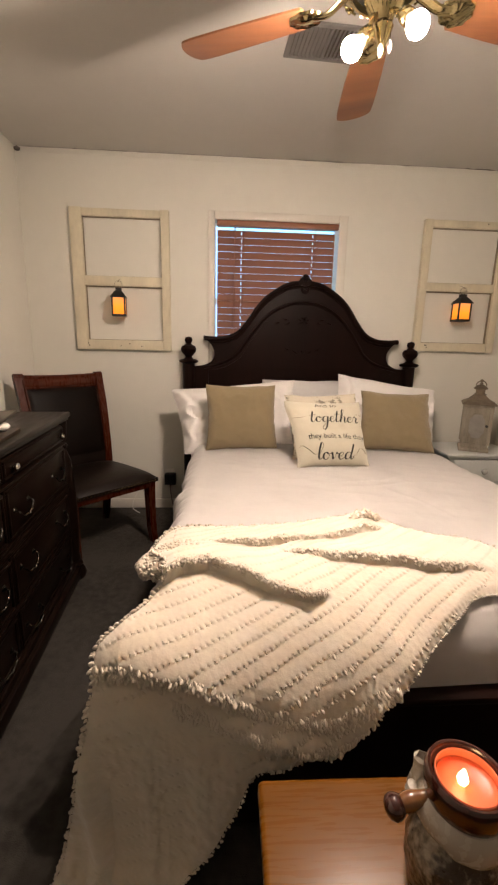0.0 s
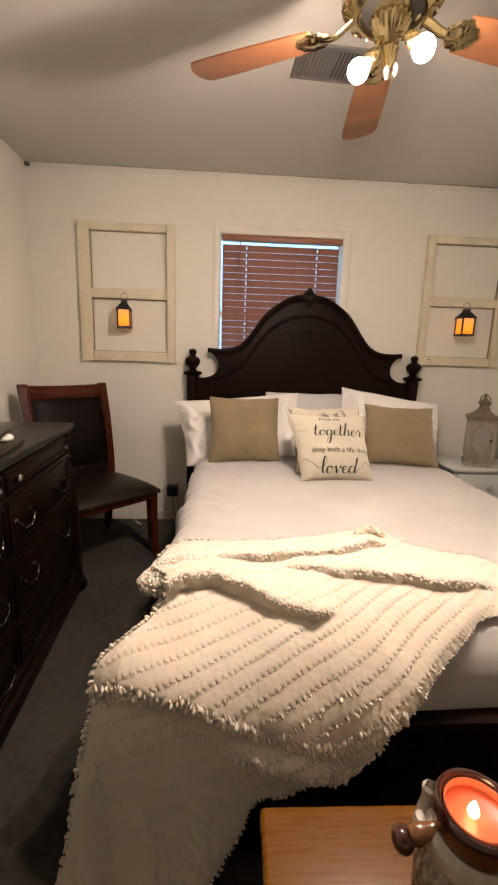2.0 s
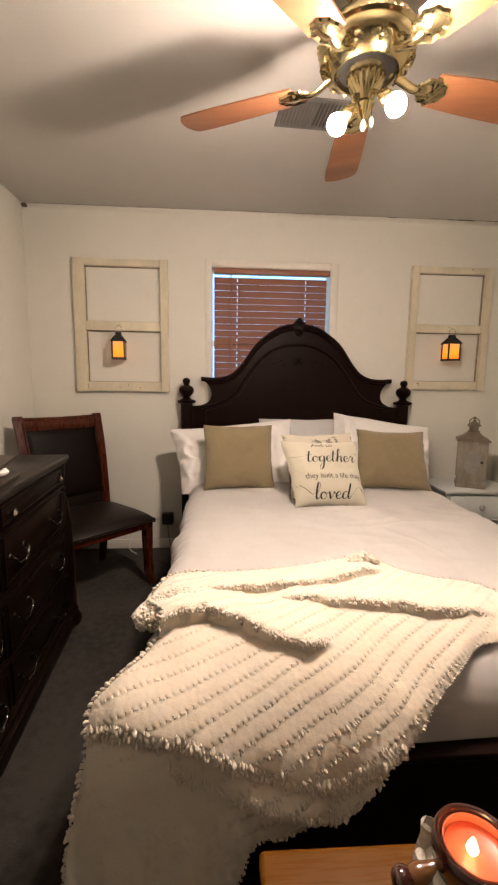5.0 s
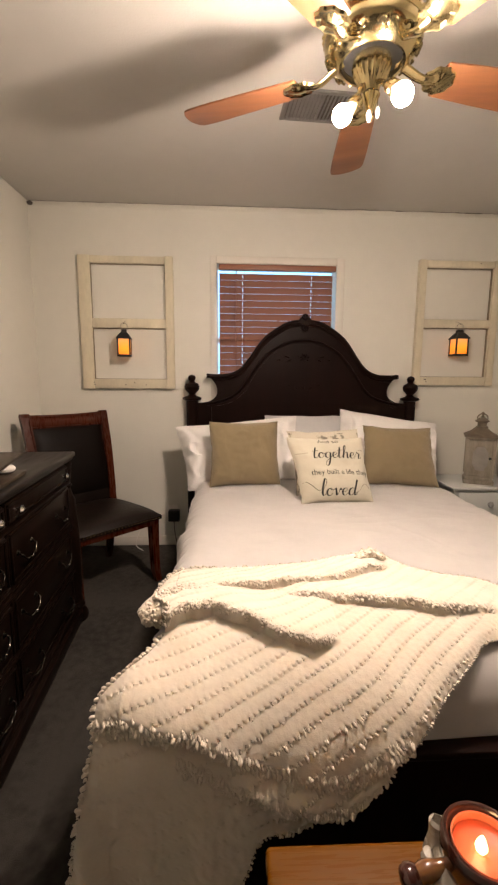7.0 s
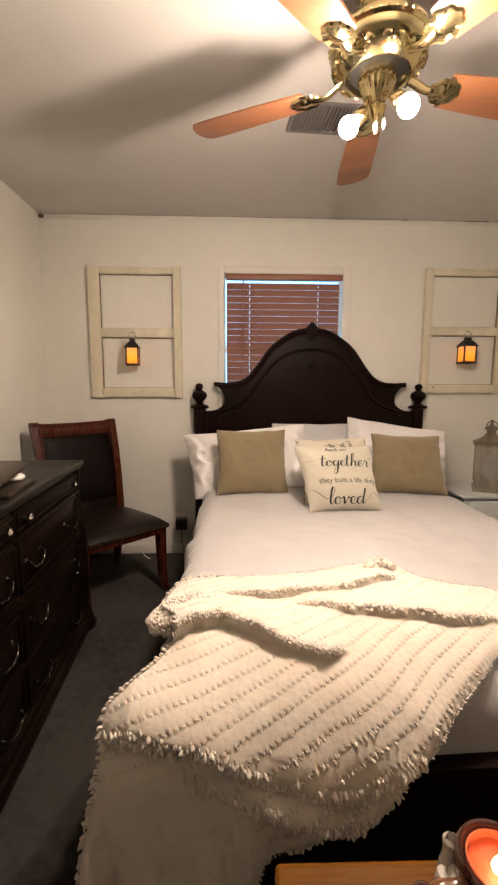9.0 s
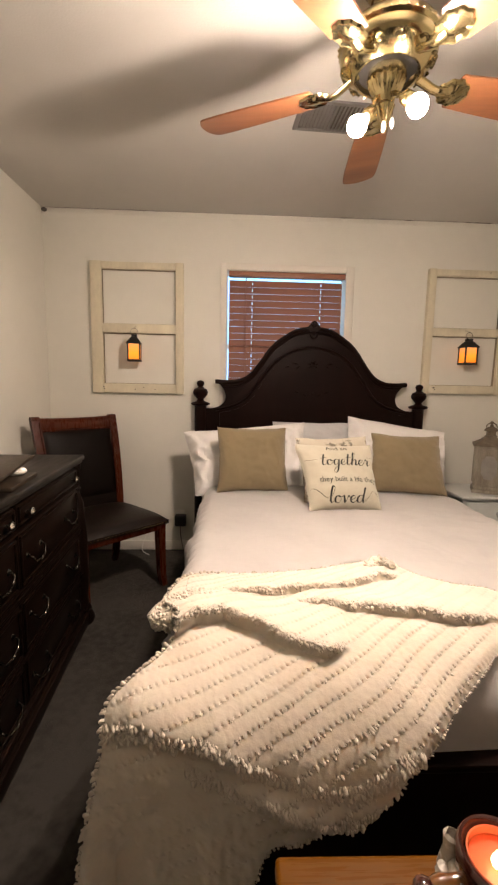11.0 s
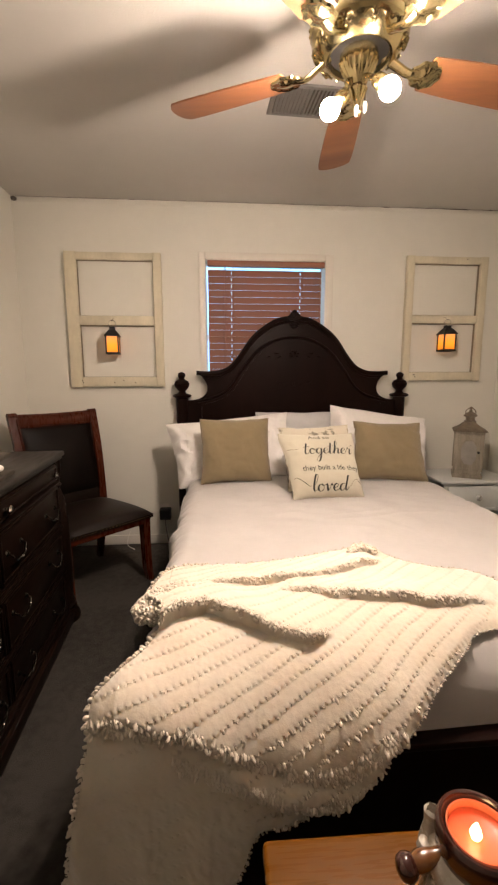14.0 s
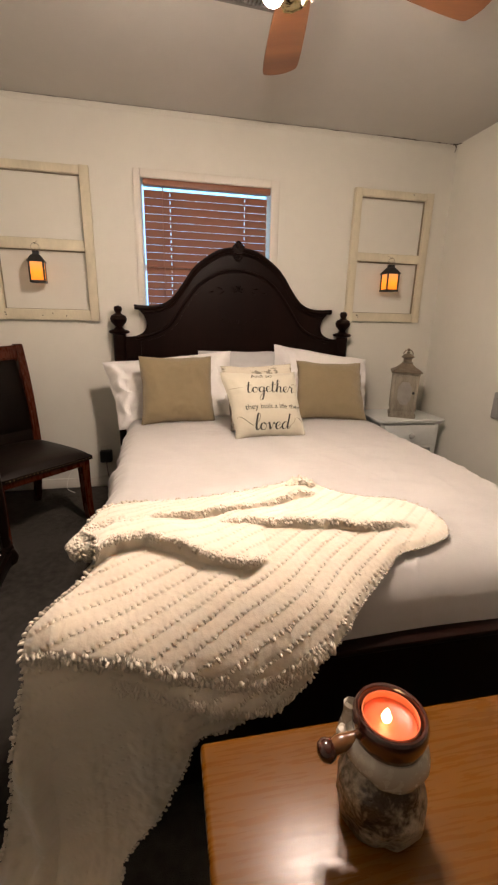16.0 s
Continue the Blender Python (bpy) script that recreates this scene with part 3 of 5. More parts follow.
def pillow_point(u, v, w, h, t, seed, side=1, pinch=0.07, crumple=0.04, fold=0.0):
    x = 0.5 * w * u * (1 - pinch * (1 - v * v))
    z = 0.5 * h * v * (1 - pinch * (1 - u * u))
    body = max(0.0, (1 - u**4) * (1 - v**4)) ** 0.55 * (0.72 + 0.28 * (1 - u * u) * (1 - v * v))
    wr = noise.noise(Vector((u * 2.2 + seed, v * 2.0, seed * 1.7))) * 0.16 + noise.noise(Vector((u * 5 + seed, v * 6, seed))) * 0.06
    c = noise.noise(Vector((u * 3.0 + 1.5 * v + seed, v * 1.1 - 0.8 * u, seed * 2.3)))
    wr += crumple * max(0.0, 1 - abs(c) / 0.13) * (0.35 + 0.65 * max(abs(u), abs(v)))
    c = noise.noise(Vector((u * 6.0 - 2.5 * v - seed, v * 2.6 + u, seed * 3.1)))
    wr += 0.7 * crumple * max(0.0, 1 - abs(c) / 0.12) * max(abs(u), abs(v)) ** 2
    y = side * (0.5 * t * body * (1 + wr) + 0.002)
    # loose case: upright folds towards the ends
    y += fold * max(0.0, abs(u) - 0.5) * (1 - v * v) * math.sin(21 * u + 3.5 * v * v + 2.5 * noise.noise(Vector((u * 4, v * 3, seed))))
    wr += 0.10 * noise.noise(Vector((u * 9 + seed, v * 2.5, 4.0))) * abs(u)
    ripple = 0.006 * noise.noise(Vector((u * 3 + seed, v * 3 - seed, 2.0)))
    return Vector((x + ripple, -y, z + ripple))


def pillow(name, label, place, w, h, t, lean, turn, tilt, material, seed, seam=None, pinch=0.07, taper=0.0, crumple=0.04, skew=0.0, fold=0.0):
    """place: the middle of its lower edge."""
    ob = thing(name, label, "pillow", place)
    ob.rotation_euler = Euler((radians(-lean), radians(tilt), radians(turn)))
    bm = B()
    n = 58
    g = [math.sin(math.pi / 2 * k) for k in np.linspace(-1, 1, n)]
    for side in (1, -1):
        grid = [[bm.verts.new(pillow_point(u, v, w, h, t, seed, side, pinch, crumple, fold) + Vector((0, 0, h / 2))) for u in g] for v in g]
        for a, b in zip(grid, grid[1:]):
            for k in range(n - 1):
                f = (a[k], a[k + 1], b[k + 1], b[k])
                bm.faces.new(f if side > 0 else f[::-1])
    bmesh.ops.remove_doubles(bm, verts=bm.verts[:], dist=0.0045)
    for v in bm.verts:
        v.co.x = v.co.x * (1 + taper * (2 * v.co.z / h - 1)) + skew * v.co.z / h
    part("cushion", bm, material, ob)
    rim = []
    for k in range(4):
        for s in np.linspace(-1, 1, 16)[:-1]:
            u, v = [(s, -1), (1, s), (-s, 1), (-1, -s)][k]
            p = pillow_point(u, v, w, h, t, seed, 0, pinch, 0.04, fold)
            rim.append(Vector((p.x * (1 + taper * 2 * p.z / h) + skew * (p.z / h + 0.5), p.y, p.z + h / 2)))
    part("seam", tube(B(), rim + [rim[0]], 0.0035, 6), seam or material, ob)
    return ob


pillow("bed_pillow", "plump white bed pillow leaning on the headboard", (-0.450, -0.52, 0.606), 0.762, 0.450, 0.17, 30, 0, -5.5, PILLOW_WHITE, 1.0, pinch=0.04, crumple=0.20, taper=0.085, fold=0.055)
pillow("bed_pillow", "plump white bed pillow leaning on the headboard", (0.525, -0.45, 0.640), 0.70, 0.435, 0.17, 26, 0, 8.5, PILLOW_WHITE, 2.3, pinch=0.05, crumple=0.18, fold=0.045)
pillow("bed_pillow", "pale grey-white bed pillow behind the others", (0.03, -0.28, 0.648), 0.62, 0.395, 0.13, 18, 0, 0, PILLOW_GREY, 3.9, pinch=0.04, crumple=0.13, fold=0.03)
pillow("throw_pillow", "square tan canvas throw pillow", (-0.440, -0.690, 0.644), 0.428, 0.402, 0.13, 22, 3, 0, TAN, 4.2, crumple=0.08)
pillow("throw_pillow", "square tan canvas throw pillow", (0.498, -0.72, 0.648), 0.445, 0.378, 0.13, 26, -4, 2, TAN, 6.7, taper=-0.05, crumple=0.08)
pillow("throw_pillow", "cream pillow with dark leaf print behind lettered pillow", (0.034, -0.93, 0.648), 0.405, 0.385, 0.10, 27, -2, -2, LEAFY, 8.8, skew=-0.03)
LP = (0.402, 0.372, 0.13, 7.4)
LTAPER, LSKEW = 0.05, -0.034
lettered = pillow("throw_pillow", "cream canvas throw pillow with black script lettering", (0.024, -1.065, 0.644), *LP[:3], 31, 2, 0, CREAM, LP[3], taper=LTAPER, skew=LSKEW)


def on_pillow(px, pz):
    """How far the lettered pillow's front bulges at a place on it."""
    w, h, t, seed = LP
    u, q = px / (0.48 * w), pz / (0.48 * h)
    for _ in range(4):
        u = max(-0.99, min(0.99, px / (0.5 * w * (1 - 0.07 * (1 - q * q)))))
        q = max(-0.99, min(0.99, pz / (0.5 * h * (1 - 0.07 * (1 - u * u)))))
    return pillow_point(u, q, w, h, t, seed).y


def print_place(px, pz, off=0.0035):
    """A place on the lettered pillow's front, a little proud of the cloth."""
    h = LP[1]
    z = pz + h / 2
    return Vector((px * (1 + LTAPER * (2 * z / h - 1)) + LSKEW * z / h, on_pillow(px, pz) - off, z))


def write_on(ob, name, text, size, x, z, wide, shear=0.0, weight=0.0):
    """Upright letters laid on the front of the lettered pillow."""
    cu = bpy.data.curves.new(name, "FONT")
    cu.body, cu.size, cu.shear, cu.align_x, cu.offset = text, size, shear, "CENTER", weight
    cu.resolution_u = 3
    tmp = bpy.data.objects.new(name, cu)
    scene.collection.objects.link(tmp)
    me = bpy.data.meshes.new_from_object(tmp.evaluated_get(bpy.context.evaluated_depsgraph_get()))
    bpy.data.objects.remove(tmp)
    bm = B()
    bm.from_mesh(me)
    bmesh.ops.triangulate(bm, faces=bm.faces[:])
    for _ in range(3):
        long = [e for e in bm.edges if e.calc_length() > 0.008]
        if long:
            bmesh.ops.subdivide_edges(bm, edges=long, cuts=1)
            bmesh.ops.triangulate(bm, faces=bm.faces[:])
    xs = [v.co.x for v in bm.verts]
    k = wide / (max(xs) - min(xs))
    mid = (max(xs) + min(xs)) / 2
    for v in bm.verts:
        v.co = print_place((v.co.x - mid) * k + x, v.co.y + z)
    for f in bm.faces:
        if f.normal.y > 0:
            f.normal_flip()
    part(name, bm, INK, ob, "black printed lettering", smooth=False)


# brush script: each letter as pen strokes, x-height 1, with the room it takes
SCRIPT = {
    "t": (0.72, [[(0.32, 1.95), (0.22, 1.2), (0.14, 0.4), (0.26, 0.02), (0.52, 0.12), (0.76, 0.5)], [(-0.12, 1.22), (0.2, 1.30), (0.68, 1.34)]]),
    "o": (0.92, [[(0.50, 0.97), (0.20, 0.85), (0.06, 0.45), (0.20, 0.06), (0.48, 0.02), (0.72, 0.3), (0.72, 0.7), (0.50, 0.95), (0.58, 0.76), (0.78, 0.74), (0.98, 0.86)]]),
    "g": (1.0, [[(0.70, 0.84), (0.42, 0.97), (0.12, 0.72), (0.10, 0.25), (0.34, 0.02), (0.62, 0.3), (0.76, 0.92)], [(0.76, 0.92), (0.72, 0.1), (0.62, -0.85), (0.36, -1.28), (0.12, -0.98), (0.36, -0.42), (0.86, 0.08), (1.06, 0.4)]]),
    "e": (0.82, [[(0.04, 0.38), (0.42, 0.48), (0.62, 0.76), (0.44, 0.98), (0.16, 0.76), (0.10, 0.3), (0.34, 0.0), (0.66, 0.14), (0.88, 0.45)]]),
    "h": (1.02, [[(0.0, 0.4), (0.36, 1.3), (0.52, 2.05), (0.38, 2.28), (0.24, 1.9), (0.14, 1.0), (0.06, 0.0)], [(0.08, 0.12), (0.28, 0.74), (0.54, 0.96), (0.68, 0.7), (0.64, 0.2), (0.78, 0.0), (1.06, 0.38)]]),
    "r": (0.9, [[(0.0, 0.36), (0.18, 0.9), (0.28, 1.12), (0.36, 0.9), (0.62, 0.88), (0.56, 0.3), (0.70, 0.0), (1.0, 0.36)]]),
    "l": (0.58, [[(-0.05, 0.3), (0.42, 1.4), (0.52, 2.1), (0.34, 2.35), (0.18, 1.7), (0.10, 0.5), (0.26, 0.0), (0.62, 0.42)]]),
    "v": (0.92, [[(0.0, 0.78), (0.14, 0.97), (0.24, 0.6), (0.34, 0.04), (0.58, 0.5), (0.70, 0.97), (0.80, 0.76), (0.98, 0.8)]]),
    "d": (1.08, [[(0.68, 0.84), (0.40, 0.97), (0.12, 0.68), (0.10, 0.2), (0.34, 0.0), (0.62, 0.3), (0.84, 1.2), (0.98, 2.15)], [(0.98, 2.15), (0.80, 1.0), (0.74, 0.3), (0.88, 0.0), (1.14, 0.34)]]),
}


def pen(bm, line, broad):
    """An inked stroke that swells on the way down and thins on the way up."""
    rows = []
    for i, p in enumerate(line):
        d = (line[min(i + 1, len(line) - 1)] - line[max(i - 1, 0)]).normalized()
        fall = max(0.0, -d.y)
        w = broad * (0.30 + 0.85 * fall**1.5)
        n = Vector((-d.y, d.x, 0))
        rows.append([print_place(*(p + s * w * n).xy) for s in (-1, 0, 1)])
    quad_sheet(bm, rows)


def script(ob, word, unit, x, z, broad, spread=1.0):
    wide = spread * sum(SCRIPT[c][0] for c in word)
    at = x - wide * unit / 2
    for c in word:
        bm = B()
        for stroke in SCRIPT[c][1]:
            pen(bm, smooth_line([(at + unit * (spread * px + 0.16 * py), z + unit * py, 0) for px, py in stroke], 7), broad)
        for f in bm.faces:
            f.normal_update()
            if f.normal.y > 0:
                f.normal_flip()
        part("script_letter", bm, INK, ob, "black brush-script letter", smooth=False)
        at += unit * spread * SCRIPT[c][0]


write_on(lettered, "lettering", "And so", 0.034, -0.002, 0.135, 0.112)
script(lettered, "together", 0.0325, 0.028, 0.044, 0.0036, 1.14)
write_on(lettered, "lettering", "they built a life they", 0.040, 0.026, -0.046, 0.305)
script(lettered, "loved", 0.0345, 0.004, -0.150, 0.0042, 1.30)


def flourish(points):
    bm = B()
    pen(bm, smooth_line([(x, z, 0) for x, z in points], 8), 0.0022)
    part("flourish", bm, INK, lettered, smooth=False)


flourish([(-0.180, -0.085), (-0.165, -0.078), (-0.135, -0.100), (-0.105, -0.125), (-0.085, -0.118)])
flourish([(0.085, -0.142), (0.115, -0.130), (0.140, -0.100), (0.160, -0.098), (0.178, -0.118)])
flourish([(-0.18, 0.080), (-0.15, 0.076), (-0.118, 0.076)])
flourish([(0.150, 0.090), (0.165, 0.096), (0.180, 0.092)])

# ---- throw blanket ----
BEND_Y, BEND_RY, BEND_RZ, LAY = -2.03, 0.30, 0.26, 0.668
bend_t = np.linspace(0, math.pi / 2, 120)
bend_s = np.r_[0, np.cumsum(np.hypot(np.diff(BEND_RY * np.sin(bend_t)), np.diff(BEND_RZ * np.cos(bend_t))))]
BEND = float(bend_s[-1])
HEM = [(0.275, 2.15), (0.18, 2.188), (0.095, 2.203), (0.035, 2.247), (-0.055, 2.318), (-0.14, 2.392), (-0.185, 2.434), (-0.235, 2.482), (-0.295, 2.540), (-0.36, 2.575), (-0.42, 2.595), (-0.48, 2.615), (-0.51, 2.69), (-0.55, 2.775), (-0.60, 2.85), (-0.66, 2.91), (-0.68, 3.01)]
LEFT = [(-0.96, 3.02), (-0.93, 2.84), (-0.90, 2.70), (-0.88, 2.59), (-0.853, 2.46), (-0.841, 2.37), (-0.84, 2.30), (-0.80, 2.255), (-0.735, 2.195), (-0.70, 2.12), (-0.745, 2.06), (-0.745, 1.95)]
HEAD = [(-0.69, 1.86), (-0.51, 1.84), (-0.28, 1.815), (-0.11, 1.76), (-0.02, 1.745), (0.035, 1.84), (0.13, 1.90), (0.225, 1.945), (0.285, 2.04)]


def wrap(a, b, lift):
    """Cloth place (a across, b down its length) to the bed's top, over its foot edge and down; lift along the normal."""
    if b <= -BEND_Y:
        base, nrm = Vector((a, -b, LAY)), Vector((0, 0, 1))
    else:
        e = b + BEND_Y
        if e < BEND:
            g = float(np.interp(e, bend_s, bend_t))
            nrm = Vector((0, -math.sin(g) / BEND_RY, math.cos(g) / BEND_RZ)).normalized()
            base = Vector((a, BEND_Y - BEND_RY * math.sin(g), LAY - BEND_RZ + BEND_RZ * math.cos(g)))
        else:
            k = e - BEND
            nrm = Vector((0, -1, 0))
            sway = 0.006 * (1 + math.sin(9 * a + 1.0)) * min(1, k * 3) + 0.10 * max(0, k - 0.25) ** 1.5
            base = Vector((a, BEND_Y - BEND_RY - sway, LAY - BEND_RZ - k))
            rest = k - (LAY - BEND_RZ - 0.05)
            if rest > 0:
                # the end curls over and lies on the carpet
                g = min(rest / 0.045, math.pi / 2)
                out = 0.045 * (1 - math.cos(g)) + max(0.0, rest - 0.0707)
                base = Vector((a, BEND_Y - BEND_RY - sway - out, 0.05 - 0.045 * math.sin(g)))
                nrm = Vector((0, -math.cos(g), math.sin(g)))
    return base + nrm * lift


loop = [(p.x, p.y) for p in smooth_line([(x, y, 0) for x, y in HEM + LEFT + HEAD], 6, True)]
loop = np.array(loop)


def inside(a, b):
    x0, y0 = loop[:, 0], loop[:, 1]
    x1, y1 = np.roll(x0, -1), np.roll(y0, -1)
    cross = ((y0 > b) != (y1 > b)) & (a < (x1 - x0) * (b - y0) / (y1 - y0 + 1e-12) + x0)
    return bool(cross.sum() % 2)


def rib_at(a, b):
    """Distance in from the long edge, along two soft-joined straight runs."""
    d1 = -0.636 * (a - 0.29) - 0.772 * (b - 2.09)
    d2 = -0.219 * (a + 0.30) - 0.976 * (b - 2.574)
    k = 0.10
    return -k * math.log(math.exp(-d1 / k) + math.exp(-d2 / k)) + 0.069


def edge_gap(a, b):
    return float(np.hypot(loop[:, 0] - a, loop[:, 1] - b).min())


RIB = 0.036
SCALLOP = 0.0138


def knit(a, b, d):
    """Height of the chenille: soft overlapping rows, each with a scalloped lower edge that leaves small gaps."""
    warp = 0.012 * noise.noise(Vector((a * 5, b * 5, 3.1)))
    ph = (d + warp) / RIB
    row = math.floor(ph)
    up = ph - row
    q = (0.6 * b - 0.8 * a) / SCALLOP + 0.5 * (row % 2) + 0.30 * noise.noise(Vector((a * 14, b * 14, 1.0)))
    side = abs(q - math.floor(q) - 0.5) * 2
    body = 0.0030 * (1 - up) ** 0.7 * min(1.0, up / 0.10 + 0.35)
    gap = max(0.0, side - 0.62) / 0.38 * math.exp(-(((up - 0.06) / 0.13) ** 2)) * (0.75 + 0.5 * noise.noise(Vector((a * 30, b * 30, 5.0))))
    fuzz = 0.28 - noise.voronoi(Vector((a, b, 0.0)) / 0.013)[0][0]
    return body + 0.0010 * fuzz - 0.0085 * gap * (0.30 + 0.70 * max(0.0, min(1.0, (b - 2.08) / 0.22)))


CREST_A = [-0.80, -0.684, -0.60, -0.50, -0.40, -0.327, -0.253, -0.177]
CREST_B = [2.335, 2.345, 2.365, 2.405, 2.445, 2.455, 2.43, 2.38]


# lower edges of the folded-over layers: place across, place along, and how thick the layer stands there
FOLDS = [
    ([-0.80, -0.70, -0.66, -0.59, -0.53, -0.44, -0.33, -0.27], [2.17, 2.14, 2.115, 2.095, 2.125, 2.170, 2.195, 2.185], [0.050, 0.052, 0.050, 0.044, 0.038, 0.034, 0.028, 0.0], 0.11),
    ([-0.70, -0.54, -0.44, -0.36, -0.21, -0.10, -0.02], [2.00, 1.995, 1.985, 1.975, 1.945, 1.90, 1.87], [0.010, 0.026, 0.026, 0.024, 0.022, 0.024, 0.0], 0.09),
    ([-0.40, -0.34, -0.24, -0.15, 0.02, 0.12, 0.20], [2.02, 2.03, 2.06, 2.08, 2.105, 2.115, 2.12], [0.0, 0.016, 0.026, 0.027, 0.026, 0.016, 0.0], 0.08),
]


def folded(a, b):
    """Height of the folded layers: an uneven drop at the lower edge, fading away behind it."""
    high = 0.0
    for fa, fb, fh, back in FOLDS:
        thick = float(np.interp(a, fa, fh, 0.0 if fa[0] > -0.75 else fh[0], 0.0))
        if thick < 1e-4:
            continue
        e = b - float(np.interp(a, fa, fb)) + 0.016 * noise.noise(Vector((a * 13, b * 5, back * 90))) + 0.006 * noise.noise(Vector((a * 45, b * 20, back * 70)))
        puff = 1 + 0.25 * noise.noise(Vector((a * 11, b * 11, back * 50)))
        if e > 0:
            k = max(0.0, 1 - e / 0.014)
            high = max(high, thick * puff * k * k * (3 - 2 * k))
        else:
            high = max(high, thick * puff * math.exp(-((e / back) ** 2)))
    return high


def lift(a, b):
    """How far the knit stands off the bed at a cloth place."""
    d = rib_at(a, b)
    rolled = min(1.0, edge_gap(a, b) / 0.024) ** 0.5
    swell = 0.009 * noise.noise(Vector((a * 3.4, b * 2.8, 9.0))) + 0.005 * noise.noise(Vector((a * 8, b * 5, 4.0)))
    hang = max(0.0, min(1.0, (b - 2.36) / 0.25))
    # soft pleats on the hanging part, strongest along its free side
    swell += hang * (0.040 * math.exp(-(((a + 0.855 + 0.02 * math.sin(6 * b)) / 0.026) ** 2)) + 0.012 * noise.noise(Vector((a * 16, b * 2.2, 1.0))) + 0.004 * noise.noise(Vector((a * 60, b * 40, 1.0))) + 0.010 * math.sin(11 * a + 2.5 * b))
    # a full ruffled wave across the front, above the hem
    crest_b = float(np.interp(a, CREST_A, CREST_B))
    wave = max(0.0, min(1.0, (a + 0.86) / 0.08)) * max(0.0, min(1.0, (0.0 - a) / 0.15))
    tier = max(0.0, min(1.0, (a + 0.60) / 0.12)) * max(0.0, min(1.0, (-0.08 - a) / 0.12))
    off = b - crest_b + 0.020 * noise.noise(Vector((a * 8, b * 8, 6.0)))
    swell += wave * (0.034 - 0.020 * tier) * math.exp(-((off / (0.10 if off < 0 else 0.022)) ** 2))
    off = b - crest_b - 0.066 + 0.022 * noise.noise(Vector((a * 9, b * 6, 3.0)))
    swell += tier * 0.028 * math.exp(-((off / (0.050 if off < 0 else 0.022)) ** 2))
    flatten = 1 - 0.58 * max(0.0, min(1.0, (b - crest_b - 0.02 - 0.14 * max(0.0, min(1.0, (a + 0.62) / 0.15))) / 0.06))
    return rolled * (0.010 + flatten * knit(a, b, d)) + max(-0.006, swell) + folded(a, b)


blanket = thing("throw_blanket", "chunky cream chenille throw blanket, rumpled, falling off the bed foot", "blanket", (0, 0, 0))
bm = B()
STEP = 0.0031
grid = {}
na, nb = int((0.35 + 0.98) / STEP), int((3.06 - 1.78) / STEP)
for i in range(na):
    for j in range(nb):
        a, b = -0.98 + i * STEP, 1.78 + j * STEP
        if inside(a, b):
            grid[i, j] = bm.verts.new(wrap(a, b, lift(a, b)))
for (i, j), v in grid.items():
    q = [grid.get((i + 1, j)), grid.get((i + 1, j + 1)), grid.get((i, j + 1))]
    if all(q):
        bm.faces.new((v, q[2], q[1], q[0]))
part("knit_sheet", bm, YARN, blanket)


class Fluff:
    """Short tapered tufts of yarn gathered into one mesh."""

    def __init__(self, seed):
        self.v, self.f, self.rng = [], [], random.Random(seed)

    def add(self, p, way, size, thick=0.30, stray=0.35):
        r = self.rng
        d = (way.normalized() + stray * Vector((r.uniform(-1, 1), r.uniform(-1, 1), r.uniform(-1, 1)))).normalized()
        bow = Vector((r.uniform(-1, 1), r.uniform(-1, 1), r.uniform(-1, 0.4))) * 0.35 * size
        side = d.orthogonal().normalized()
        top = d.cross(side)
        base = len(self.v)
        for t, w in ((-0.25, 0.9), (0.25, 1.0), (0.65, 0.95), (0.90, 0.66)):
            c = p + d * (t * size) + bow * max(0.0, t) ** 2
            for k in range(5):
                g = 1.2566 * k + t
                self.v.append(c + thick * w * size * (math.cos(g) * side + math.sin(g) * top))
        self.v.append(p + d * size + bow)
        for j in range(3):
            for k in range(5):
                m = (k + 1) % 5
                self.f.append((base + 5 * j + k, base + 5 * j + m, base + 5 * j + 5 + m, base + 5 * j + 5 + k))
        for k in range(5):
            self.f.append((base + 15 + k, base + 15 + (k + 1) % 5, base + 20))

    def link(self, name, parent):
        me = bpy.data.meshes.new(name)
        me.from_pydata([tuple(v) for v in self.v], [], self.f)
        me.materials.append(YARN_END)
        me.shade_smooth()
        ob = new(name, me)
        ob.parent = parent
        return tagged(ob, kind="stuff")


def bobble(p, size):
    """Rounded loops of yarn, as cells of one size."""
    return 0.55 - noise.voronoi(p / size)[0][0]


